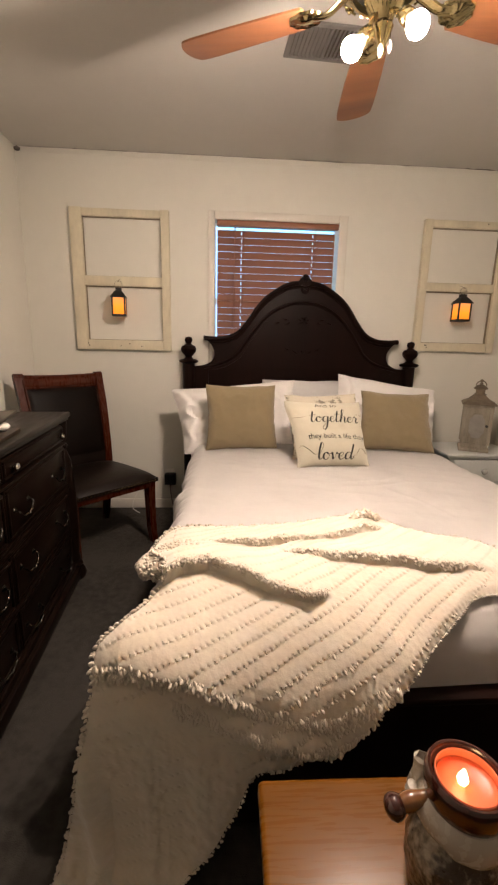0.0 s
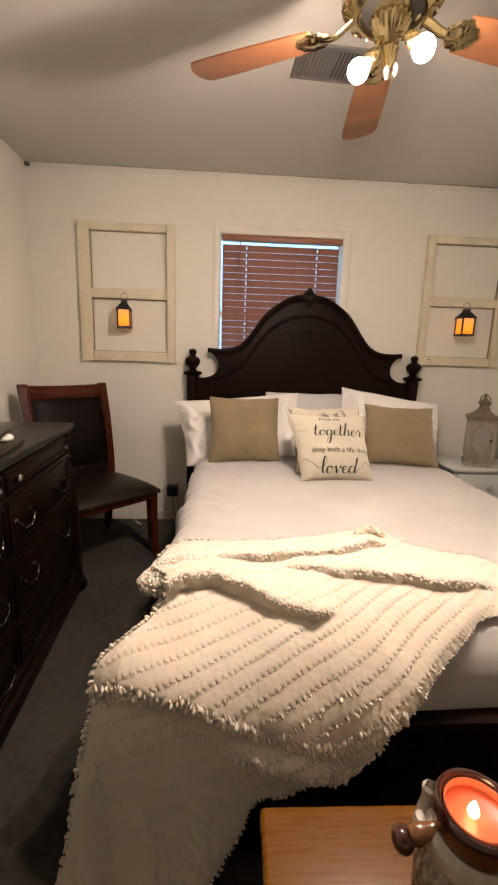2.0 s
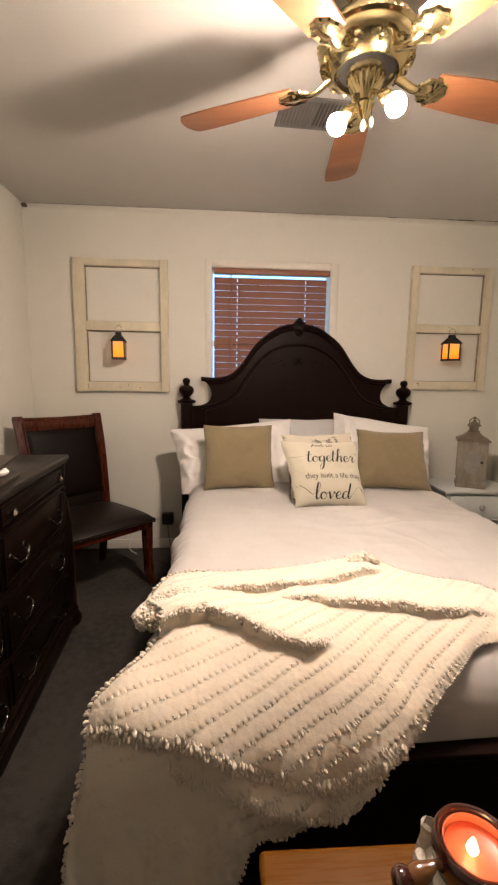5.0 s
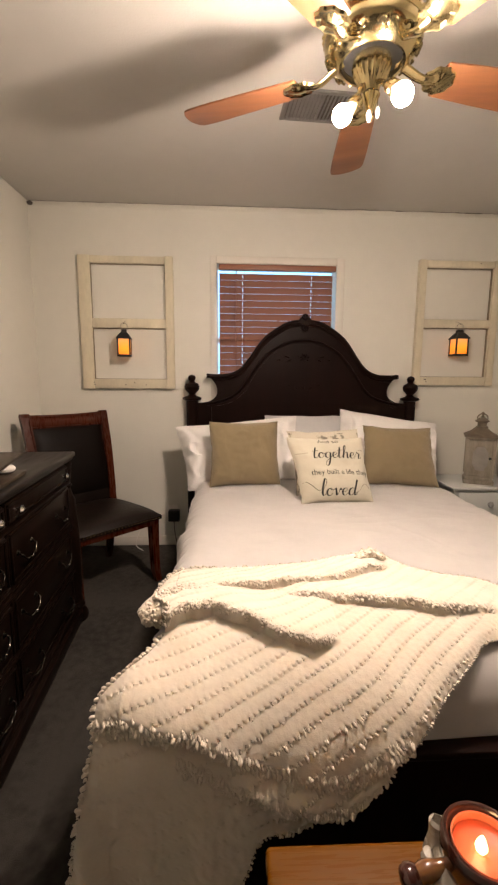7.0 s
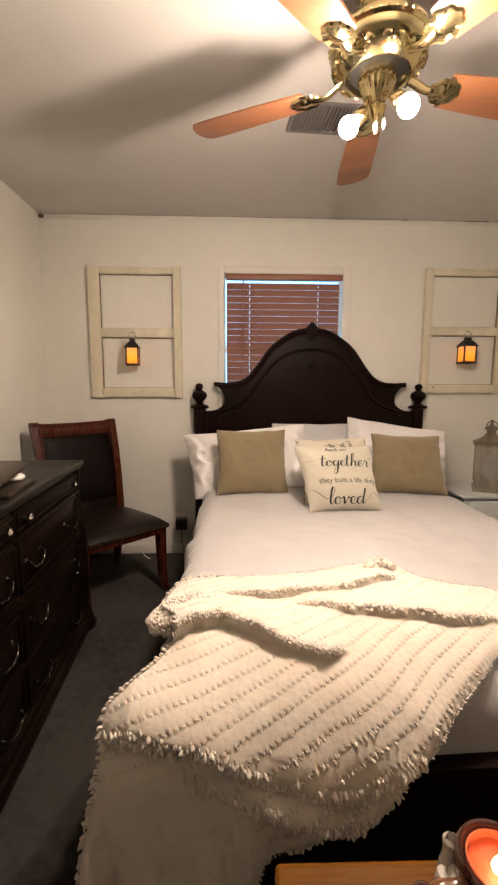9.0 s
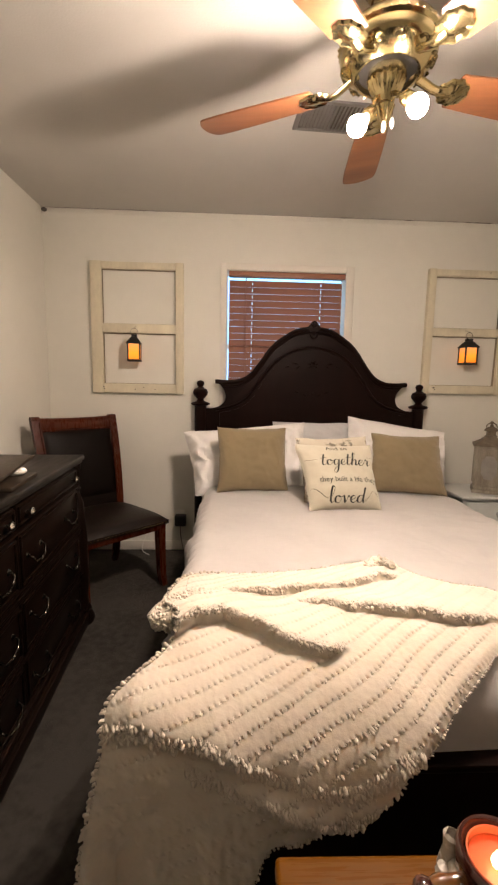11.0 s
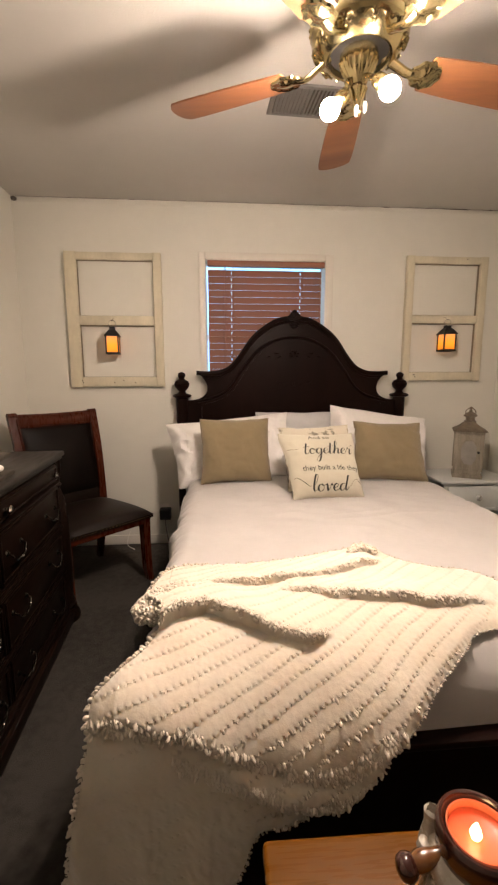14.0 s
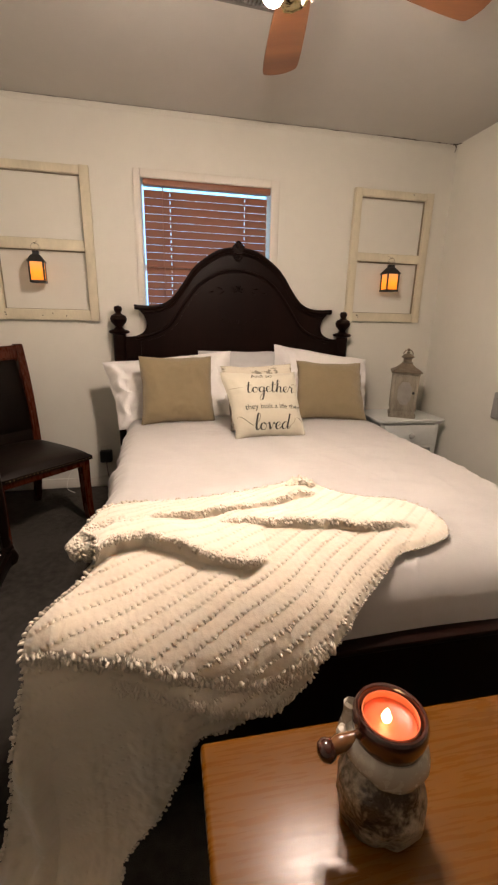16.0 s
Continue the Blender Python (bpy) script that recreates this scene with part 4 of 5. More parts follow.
def fold(points, radius, seed, flat=0.75, tufts=1700):
    """A rolled, bunched end of the same knit, shaggy with loops of yarn."""
    bm = B()
    path = smooth_line([(x, -b, z) for x, b, z in points], 30)
    n = 44
    rings, outs = [], []
    for i, p in enumerate(path):
        t = i / (len(path) - 1)
        d = (path[min(i + 1, len(path) - 1)] - path[max(i - 1, 0)]).normalized()
        side = d.cross(Vector((0, 0, 1))).normalized()
        top = side.cross(d)
        r0 = radius(t) * min(1, (0.02 + t * 8) ** 0.5, (0.02 + (1 - t) * 8) ** 0.5)
        ring = []
        for k in range(n):
            g = 2 * math.pi * k / n
            out = math.cos(g) * side + flat * math.sin(g) * top
            r = r0 * (1 + 0.42 * noise.noise(Vector((p.x * 9, p.y * 9, 1.5 * math.cos(g) + seed))) + 0.22 * noise.noise(Vector((p.x * 22, p.y * 22, 3 * math.cos(g) + seed))))
            r += min(1, r0 / 0.03) * 0.009 * bobble(p + r * out, 0.030)
            ring.append(bm.verts.new(p + r * out))
            outs.append((p + r * out, out.normalized(), d))
        rings.append(ring)
    for a, b in zip(rings, rings[1:]):
        for k in range(n):
            bm.faces.new((a[k], a[(k + 1) % n], b[(k + 1) % n], b[k]))
    bm.faces.new(rings[0][::-1])
    bm.faces.new(rings[-1])
    roll = part("rolled_fold", bm, YARN, blanket)
    fluff = Fluff(int(seed * 10))
    for _ in range(tufts):
        q, out, d = fluff.rng.choice(outs)
        if out.z < -0.5:
            continue
        fluff.add(q - 0.004 * out, out + Vector((0, 0, -0.35)) + 0.6 * d * fluff.rng.uniform(-1, 1), fluff.rng.uniform(0.006, 0.0125), 0.46, 0.6)
    fluff.link("shag", roll)


fold([(-0.745, 2.12, 0.655), (-0.730, 2.075, 0.676), (-0.700, 2.045, 0.688), (-0.655, 2.040, 0.692), (-0.61, 2.055, 0.690)], lambda t: 0.046 * (1 - 0.35 * t), 1.0, 0.68, 1100)
fold([(-0.125, 1.845, 0.690), (-0.095, 1.825, 0.703), (-0.065, 1.822, 0.703), (-0.035, 1.838, 0.690)], lambda t: 0.017, 4.0, 0.9, 260)
# loops of yarn along the lower edges of the folded layers
fluff = Fluff(31)
for fa, fb, fh, back in FOLDS:
    for _ in range(int(900 * (fa[-1] - fa[0]))):
        a = fluff.rng.uniform(fa[0], fa[-1])
        b = float(np.interp(a, fa, fb)) - 0.016 * noise.noise(Vector((a * 13, np.interp(a, fa, fb) * 5, back * 90))) + fluff.rng.uniform(-0.010, 0.006)
        if not inside(a, b) or np.interp(a, fa, fh) < 0.008:
            continue
        up = lift(a, b)
        fluff.add(wrap(a, b, up - 0.003), wrap(a + fluff.rng.uniform(-0.006, 0.006), b + 0.008, up - 0.002) - wrap(a, b, up), fluff.rng.uniform(0.005, 0.0105), 0.50, 0.5)
fluff.link("fold_fringe", blanket)

# shaggy edge all round
fluff = Fluff(21)
acc = 0.0
for k in range(len(loop)):
    p0, p1 = loop[k], loop[(k + 1) % len(loop)]
    acc += float(np.hypot(*(p1 - p0)))
    while acc > 0.0042:
        acc -= 0.0042
        a, b = p0 + (p1 - p0) * fluff.rng.random()
        c = np.array([-0.4, 2.3]) if b < 2.6 else np.array([-0.72, b])
        out = (np.array([a, b]) - c) / (np.linalg.norm(np.array([a, b]) - c) + 1e-6)
        up = lift(a, b)
        p = wrap(a, b, up)
        q = wrap(a + 0.02 * out[0], b + 0.02 * out[1], up + 0.002)
        fluff.add(p, q - p, fluff.rng.uniform(0.003, 0.0125) * (0.5 if a > -0.6 else 0.7 if b > 2.5 else 0.9), 0.50, 0.35 if b < 2.6 else 0.8)
fluff.link("edge_fringe", blanket)

# ends of yarn lying over the grooves, thick on the front and sparse on top
fluff = Fluff(22)
taken = {}
tries = 0
while tries < 90000 and len(fluff.f) < 5200 * 20:
    tries += 1
    a, b = fluff.rng.uniform(-0.90, 0.24), fluff.rng.uniform(2.14, 2.68)
    cell = (int(a / 0.0085), int(b / 0.0085))
    if cell in taken or not inside(a, b):
        continue
    d = rib_at(a, b)
    if d < -0.01 or (a < -0.45 and b > 2.40) or (d + 0.012 * noise.noise(Vector((a * 5, b * 5, 3.1)))) / RIB % 1.0 > 0.16:
        continue
    taken[cell] = True
    dense = max(0.0, min(1.0, (b - 2.27 + 0.25 * (a + 0.45)) / 0.14))
    if fluff.rng.random() > dense * (0.35 if a > -0.25 else 0.9):
        continue
    e = 0.004
    down = Vector((rib_at(a + e, b) - d, rib_at(a, b + e) - d, 0)) * (-1 / e)
    up = lift(a, b)
    p = wrap(a, b, up - 0.003)
    q = wrap(a + 0.01 * down.x, b + 0.01 * down.y, up + 0.0005 + 0.003 * dense)
    fluff.add(p, q - p, fluff.rng.uniform(0.0065, 0.0105) * (0.5 + 0.5 * dense), 0.46, 0.28)
# ragged rows where the knit turns under at the front
for a0, a1, shift, n in ((-0.84, -0.15, 0.010, 560), (-0.66, -0.12, 0.072, 760)):
    for _ in range(n):
        a = fluff.rng.uniform(a0, a1)
        b = float(np.interp(a, CREST_A, CREST_B)) + shift + fluff.rng.uniform(-0.016, 0.012) + 0.014 * noise.noise(Vector((a * 12, shift * 30, 0)))
        if inside(a, b):
            up = lift(a, b)
            fluff.add(wrap(a, b, up - 0.002), wrap(a + 0.002, b + 0.01, up + 0.004) - wrap(a, b, up), fluff.rng.uniform(0.005, 0.0135), 0.42, 0.4)
fluff.link("yarn_fringe", blanket)

# ---- dining chair by the wall ----
chair = thing("dining_chair", "cherry wood dining chair with black leather seat and back", "chair", (-1.384, -0.550, 0.0), -45)
# local: x forward, y to the side
SF, SD = 0.288, 0.220


def half(x):
    """Half the seat's width at a place along its depth; it narrows to the back."""
    return 0.254 + 0.026 * (x + SD) / (SF + SD)


bm = box(B(), -SD, -1, 0.365, SF, 1, 0.425)
for v in bm.verts:
    v.co.y *= half(v.co.x)
bmesh.ops.bevel(bm, geom=bm.edges[:], offset=0.008, segments=2, affect="EDGES")
part("seat_frame", bm, CHERRY, chair)
bm = B()
rows = []
for i in range(29):
    x = -SD - 0.012 + (SF + SD + 0.024) * i / 28
    u = -1 + i / 14
    rows.append([(x, (half(x) + 0.012) * (-1 + j / 14), 0.425 + 0.056 * ((1 - abs(u) ** 3.4) * (1 - abs(-1 + j / 14) ** 3.4)) ** 0.45) for j in range(29)])
quad_sheet(bm, rows)
low = bmesh.ops.create_cube(bm, size=1.0)["verts"]
for v in low:
    x = (-SD if v.co.x < 0 else SF) + math.copysign(0.012, v.co.x)
    v.co = Vector((x, math.copysign(half(x) + 0.012, v.co.y), 0.402 if v.co.z < 0 else 0.424))
part("seat", bm, LEATHER, chair, "black leather seat pad")
studs = B()
for k in range(26):
    y = half(SF) * (-1 + 2 * (k + 0.5) / 26)
    lathe(studs, [(0.006, 0.0), (0.0045, 0.003), (0.0, 0.004)], 8, (SF + 0.012, y, 0.412), Matrix.Rotation(radians(90), 4, "Y"))
    x = -SD + (SF + SD) * (k + 0.5) / 26
    for s in (-1, 1):
        lathe(studs, [(0.006, 0.0), (0.0045, 0.003), (0.0, 0.004)], 8, (x, s * (half(x) + 0.012), 0.412), Matrix.Rotation(radians(-90 * s), 4, "X"))
tagged(part("nailhead_trim", studs, BRASS, chair, "row of dull brass nailheads"), kind="stuff")


def sabre(points, w, d):
    """A square leg that bends along its length."""
    bm = B()
    line = smooth_line(points, 6)
    rings = []
    for i, p in enumerate(line):
        k = i / (len(line) - 1)
        a, b = w(k) / 2, d(k) / 2
        rings.append([bm.verts.new(p + Vector(c)) for c in ((-b, -a, 0), (b, -a, 0), (b, a, 0), (-b, a, 0))])
    for a, b in zip(rings, rings[1:]):
        for k in range(4):
            bm.faces.new((a[k], a[(k + 1) % 4], b[(k + 1) % 4], b[k]))
    bm.faces.new(rings[0][::-1])
    bm.faces.new(rings[-1])
    bmesh.ops.bevel(bm, geom=[e for e in bm.edges if len(e.link_faces) == 2 and e.calc_face_angle(0) > 0.9], offset=0.004, segments=1, affect="EDGES")
    return bm


SW = half(-SD)
for s in (-1, 1):
    w = half(SF) - 0.025
    part("leg", sabre([(SF - 0.03, s * w, 0.40), (SF - 0.028, s * w, 0.25), (SF - 0.018, s * w, 0.08), (SF + 0.004, s * w, 0.0)], lambda k: 0.052 - 0.014 * k, lambda k: 0.052 - 0.014 * k), CHERRY, chair)
    part("leg", sabre([(-SD + 0.01, s * (SW - 0.025), 0.40), (-SD, s * (SW - 0.025), 0.25), (-SD - 0.03, s * (SW - 0.025), 0.08), (-SD - 0.05, s * (SW - 0.025), 0.0)], lambda k: 0.045 - 0.012 * k, lambda k: 0.045 - 0.012 * k), CHERRY, chair)
    post = sabre([(-SD + 0.01, s * (SW - 0.012), 0.36), (-SD - 0.005, s * (SW - 0.008), 0.55), (-SD - 0.045, s * (SW - 0.002), 0.82), (-SD - 0.105, s * (SW + 0.006), 1.04)], lambda k: 0.050, lambda k: 0.035)
    # raised bead along the inner edge, and the rolled ear on top
    tube(post, smooth_line([(-SD + 0.020, s * (SW - 0.030), 0.52), (-SD + 0.012, s * (SW - 0.028), 0.60), (-SD - 0.024, s * (SW - 0.022), 0.82), (-SD - 0.078, s * (SW - 0.016), 1.02)], 6), 0.007, 8)
    tube(post, [(-SD - 0.104, s * (SW - 0.022), 1.040), (-SD - 0.104, s * (SW + 0.030), 1.040)], 0.019, 14)
    part("back_post", post, CHERRY, chair)
bm = B()
line = [(-SD - 0.092 - 0.012 * (1 - (k / 10) ** 2), (SW - 0.018) * k / 10, 0.994 - 0.006 * (1 - (k / 10) ** 2)) for k in range(-10, 11)]
tube(bm, line, 0.017, 14, 2.5)
tube(bm, [(x - 0.010, y, z + 0.042) for x, y, z in line], 0.018, 12, 0.8)
tube(bm, [(x + 0.018, y, z - 0.022) for x, y, z in line], 0.006, 8)
part("crest_rail", bm, CHERRY, chair)
bm = B()
rows = []
for i in range(25):
    v = i / 24
    zz = 0.525 + 0.45 * v
    xx = -SD + 0.012 - 0.10 * v**1.35
    rows.append([(xx + 0.020 * ((1 - abs(k / 12) ** 4) * (1 - abs(2 * v - 1) ** 4)) ** 0.5, (SW - 0.030) * k / 12, zz) for k in range(-12, 13)])
quad_sheet(bm, rows)
bmesh.ops.solidify(bm, geom=bm.faces[:], thickness=0.03)
part("backrest", bm, LEATHER, chair, "black leather back panel")
part("lower_back_rail", box(B(), -SD - 0.02, -SW + 0.03, 0.432, -SD + 0.012, SW - 0.03, 0.527, 0.006), LEATHER, chair)

# ---- dresser ----
DA = 3.9
dresser = thing("dresser", "black-brown wooden dresser with shaped drawer pulls", "dresser", (-1.348, -0.965, 0.0), DA)
# local: front face at x=0 facing +x, runs along -y from the far end
DL, DD, DH = 1.52, 0.46, 0.905
part("carcass", box(B(), -DD, -DL + 0.02, 0.075, -0.030, -0.02, DH - 0.035, 0.004), DRESSER, dresser)
bm = B()
box(bm, -DD, -DL - 0.012, DH - 0.026, 0.012, 0.012, DH, 0.008, 3)
box(bm, -DD, -DL - 0.004, DH - 0.040, 0.002, 0.004, DH - 0.026, 0.004)
part("top", bm, DRESSER_TOP, dresser, "polished black-brown dresser top")
rows_z = [(0.768, 0.858), (0.548, 0.752), (0.300, 0.505), (0.105, 0.284)]
pull_z = [0.812, 0.632, 0.405, 0.160]
cols = [(-0.085, -0.755), (-0.765, -1.435)]
for r, (z0, z1) in enumerate(rows_z):
    for c, (y1, y0) in enumerate(cols):
        dr = part("drawer", box(B(), -0.035, y0 + 0.004, z0 + 0.004, -0.006, y1 - 0.004, z1 - 0.004, 0.006), DRESSER, dresser)
        fr = B()
        m = 0.022
        box(fr, -0.008, y0 + 0.010, z0 + 0.010, 0.001, y1 - 0.010, z0 + 0.010 + m * 0.5, 0.003)
        box(fr, -0.008, y0 + 0.010, z1 - 0.010 - m * 0.5, 0.001, y1 - 0.010, z1 - 0.010, 0.003)
        box(fr, -0.008, y0 + 0.010, z0 + 0.021, 0.001, y0 + 0.021, z1 - 0.021, 0.003)
        box(fr, -0.008, y1 - 0.021, z0 + 0.021, 0.001, y1 - 0.010, z1 - 0.021, 0.003)
        part("bead_moulding", fr, DRESSER, dr)
        zc = pull_z[r]
        if r == 0:
            for yy in (y1 - 0.075, y0 + 0.075):
                part("knob", lathe(B(), [(0.007, 0.0), (0.006, 0.010), (0.014, 0.016), (0.016, 0.024), (0.010, 0.030), (0.0, 0.032)], 16, (-0.006, yy, zc), Matrix.Rotation(radians(90), 4, "Y")), STEEL, dr, "round nickel knob")
        else:
            for yy in (y1 - 0.130, y0 + 0.130):
                # swan-neck bail hung between two rosettes
                w = 0.062
                pts = [(-0.005, yy - w, zc + 0.020), (0.010, yy - w, zc + 0.012), (0.017, yy - 0.040, zc - 0.012), (0.019, yy - 0.015, zc - 0.014), (0.020, yy, zc - 0.022), (0.019, yy + 0.015, zc - 0.014), (0.017, yy + 0.040, zc - 0.012), (0.010, yy + w, zc + 0.012), (-0.005, yy + w, zc + 0.020)]
                bm = tube(B(), smooth_line(pts, 6), lambda t: 0.0028 + 0.0014 * math.sin(math.pi * t) + 0.0012 * math.cos(44 * t), 8)
                for s in (-1, 1):
                    lathe(bm, [(0.013, 0.0), (0.011, 0.003), (0.005, 0.006), (0.006, 0.009), (0.0, 0.011)], 12, (-0.007, yy + s * w, zc + 0.020), Matrix.Rotation(radians(90), 4, "Y"))
                part("pull", bm, PEWTER, dr, "curved dark pewter drawer pull")
for r in range(3):
    z0, z1 = rows_z[r + 1][1], rows_z[r][0]
    n = max(1, round((z1 - z0) / 0.015))
    for k in range(n):
        z = z0 + (z1 - z0) * (k + 0.5) / n
        part("drawer_rail", box(B(), -0.04, -1.45, z - 0.0045, 0.004 - 0.005 * abs(k - (n - 1) / 2), -0.07, z + 0.0045, 0.003), DRESSER, dresser)
COL = [(0.050, 0.10), (0.052, 0.115), (0.046, 0.14), (0.052, 0.20), (0.054, 0.30), (0.050, 0.48), (0.038, 0.66), (0.018, 0.72), (0.028, 0.735), (0.020, 0.75), (0.026, 0.80), (0.030, 0.85), (0.030, 0.868)]
for y in (-0.030, -DL + 0.030):
    part("corner_column", lathe(B(), COL, 20, (-0.030, y, 0)), DRESSER, dresser)
for y in (-0.045, -DL + 0.045):
    foot = [(0.045, 0.0), (0.062, 0.012), (0.066, 0.035), (0.055, 0.06), (0.042, 0.075), (0.050, 0.088), (0.044, 0.102)]
    part("foot", lathe(B(), foot, 22, (-0.014, y, 0)), DRESSER, dresser)
    part("foot", lathe(B(), foot, 22, (-DD + 0.06, y, 0)), DRESSER, dresser)
part("plinth", box(B(), -DD + 0.01, -DL + 0.05, 0.012, 0.030, -0.05, 0.075, 0.012), DRESSER, dresser)
part("base_moulding", box(B(), -DD + 0.01, -DL + 0.03, 0.072, 0.012, -0.03, 0.104, 0.010), DRESSER, dresser)

tray = thing("display_stand", "small dark wooden stand with tilted lid on the dresser", "stand", (-1.445, -1.585, DH), 8)
part("base", box(B(), -0.13, -0.17, 0.0, 0.118, 0.10, 0.016, 0.004), TABLET, tray)
bm = box(B(), -0.15, -0.24, -0.006, 0.11, 0.15, 0.006, 0.003)
bm.transform(Matrix.Translation((-0.015, 0.0, 0.056)) @ Matrix.Rotation(radians(4), 4, "X") @ Matrix.Rotation(radians(-3), 4, "Y"))
part("tilted_top", bm, TABLET, tray)
part("support", box(B(), -0.12, -0.14, 0.016, 0.02, 0.05, 0.050, 0.006), TABLET, tray)
pebble = thing("soap_dish", "smooth white ceramic dish under the stand's lid", "dish", (-1.392, -1.530, DH + 0.016), 20)
part("dish_body", lathe(B(), [(0.0, 0.0), (0.022, 0.001), (0.034, 0.008), (0.037, 0.016), (0.030, 0.025), (0.016, 0.030), (0.0, 0.031)], 24), WHITE_PLASTIC, pebble)

# ---- nightstand ----
NX0, NX1, NF, NH = 0.995, 1.535, -0.425, 0.556
stand = thing("nightstand", "white painted nightstand with drawer and glass knob", "nightstand", ((NX0 + NX1) / 2, -0.225, 0))
hw, hd = (NX1 - NX0) / 2, 0.20
part("top", box(B(), -hw, -hd - 0.005, NH - 0.022, hw, hd, NH, 0.007, 3), NIGHT, stand)
part("top_moulding", box(B(), -hw + 0.015, -hd + 0.010, NH - 0.036, hw - 0.015, hd, NH - 0.022, 0.005), NIGHT, stand)
for s in (-1, 1):
    part("side_panel", box(B(), s * (hw - 0.045) - 0.012, -hd + 0.03, 0.30, s * (hw - 0.045) + 0.012, hd - 0.005, NH - 0.036, 0.003), NIGHT, stand)
    for f in (-1, 1):
        part("leg", sabre([(f * (hd - 0.045) if f > 0 else -hd + 0.045, 0, 0.52), (f * (hd - 0.045) if f > 0 else -hd + 0.045, 0, 0.25), (f * (hd - 0.045) if f > 0 else -hd + 0.045, 0, 0.0)], lambda k: 0.045 - 0.012 * k, lambda k: 0.045 - 0.012 * k), NIGHT, stand).matrix_basis = pose(s * (hw - 0.05), 0, 0, 0, 0, 0) @ Matrix(((0, 1, 0, 0), (1, 0, 0, 0), (0, 0, 1, 0), (0, 0, 0, 1)))
nd = part("drawer", box(B(), -hw + 0.062, -hd + 0.012, 0.355, hw - 0.062, -hd + 0.035, 0.512, 0.006), NIGHT, stand)
part("knob", lathe(B(), [(0.008, 0.0), (0.006, 0.012), (0.020, 0.018), (0.023, 0.027), (0.017, 0.036), (0.0, 0.039)], 8, (0.004, -hd + 0.012, 0.434), Matrix.Rotation(radians(90), 4, "X")), CRYSTAL, nd, "faceted clear glass knob", smooth=False)
ap = [(-hw + 0.06, 0.352), (hw - 0.06, 0.352), (hw - 0.06, 0.325), (hw - 0.10, 0.328), (0.12, 0.338), (0.0, 0.340), (-0.12, 0.338), (-hw + 0.10, 0.328), (-hw + 0.06, 0.325)]
part("shaped_apron", slab(B(), ap[::-1], -hd + 0.018, -hd + 0.034, 0.002), NIGHT, stand)
part("shelf", box(B(), -hw + 0.05, -hd + 0.05, 0.13, hw - 0.05, hd - 0.01, 0.15, 0.004), NIGHT, stand)

lan = thing("floor_lantern", "whitewashed wooden lantern with bronze roof on the nightstand", "lantern", (1.262, -0.270, NH), -28)
LW = 0.082
part("base", box(B(), -LW - 0.014, -LW - 0.014, 0, LW + 0.014, LW + 0.014, 0.026, 0.004), GREYWOOD, lan)
part("plinth", box(B(), -LW - 0.004, -LW - 0.004, 0.026, LW + 0.004, LW + 0.004, 0.052, 0.004), GREYWOOD, lan)
for sx in (-1, 1):
    for sy in (-1, 1):
        part("corner_post", box(B(), sx * LW - 0.011, sy * LW - 0.011, 0.052, sx * LW + 0.011, sy * LW + 0.011, 0.318, 0.002), GREYWOOD, lan)
part("top_frame", box(B(), -LW - 0.012, -LW - 0.012, 0.316, LW + 0.012, LW + 0.012, 0.334, 0.003), GREYWOOD, lan)
door = part("door", box(B(), -LW + 0.012, -LW - 0.006, 0.054, LW - 0.012, -LW + 0.003, 0.314, 0.003), GREYWOOD, lan)
cart = []
for k in range(64):
    a = 2 * math.pi * k / 64
    r = (abs(math.sin(a)) ** 3.4 + abs(math.cos(a)) ** 3.4) ** (-1 / 3.4) - 0.13 * max(0.0, -math.cos(4 * a)) ** 3
    cart.append((0.052 * r * math.sin(a), 0.184 - 0.088 * r * math.cos(a)))
part("glazed_cartouche", slab(B(), cart, -LW - 0.009, -LW - 0.004), FROST, door, "cartouche-shaped dusty grey pane")
part("cartouche_rim", tube(B(), [(x, -LW - 0.008, z) for x, z in cart + cart[:1]], 0.004, 6), GREYWOOD, door)
bm = B()
for a, b, c, d in ((-0.075, 0.075, 0.066, 0.071), (-0.075, 0.075, 0.298, 0.303), (-0.078, -0.073, 0.066, 0.303), (0.073, 0.078, 0.066, 0.303)):
    box(bm, a, -LW - 0.010, c, b, -LW - 0.005, d, 0.001)
part("door_bead", bm, GREYWOOD, door)
part("latch", lathe(B(), [(0.008, 0), (0.009, 0.006), (0.004, 0.010), (0.009, 0.016), (0.0, 0.020)], 12, (LW - 0.022, -LW - 0.006, 0.190), Matrix.Rotation(radians(90), 4, "X")), BLACK, door, "small dark latch knob")
for s, ax in ((-1, "x"), (1, "x")):
    part("side_pane", box(B(), s * LW - 0.003, -LW + 0.012, 0.054, s * LW + 0.003, LW - 0.012, 0.314), FROST, lan)
part("side_pane", box(B(), -LW + 0.012, LW - 0.003, 0.054, LW - 0.012, LW + 0.003, 0.314), FROST, lan)
bm = B()
r2 = math.sqrt(2)
lathe(bm, [((LW + 0.026) * r2, 0.334), ((LW + 0.026) * r2, 0.341), (LW * r2 * 0.80, 0.366), (LW * r2 * 0.42, 0.398), (0.038 * r2, 0.404), (0.0, 0.405)], 4)
bm.transform(Matrix.Rotation(radians(45), 4, "Z"))
part("roof", bm, BRONZE, lan, "weathered bronze metal roof", smooth=False)
part("cupola", lathe(B(), [(0.030, 0.402), (0.030, 0.432), (0.044, 0.438), (0.046, 0.444), (0.026, 0.462), (0.010, 0.470), (0.012, 0.478), (0.0, 0.486)], 16), BRONZE, lan)
ring = [(0.033 * math.cos(a), 0.0, 0.462 + 0.033 * math.sin(a)) for a in np.linspace(-0.3, math.pi + 0.3, 24)]
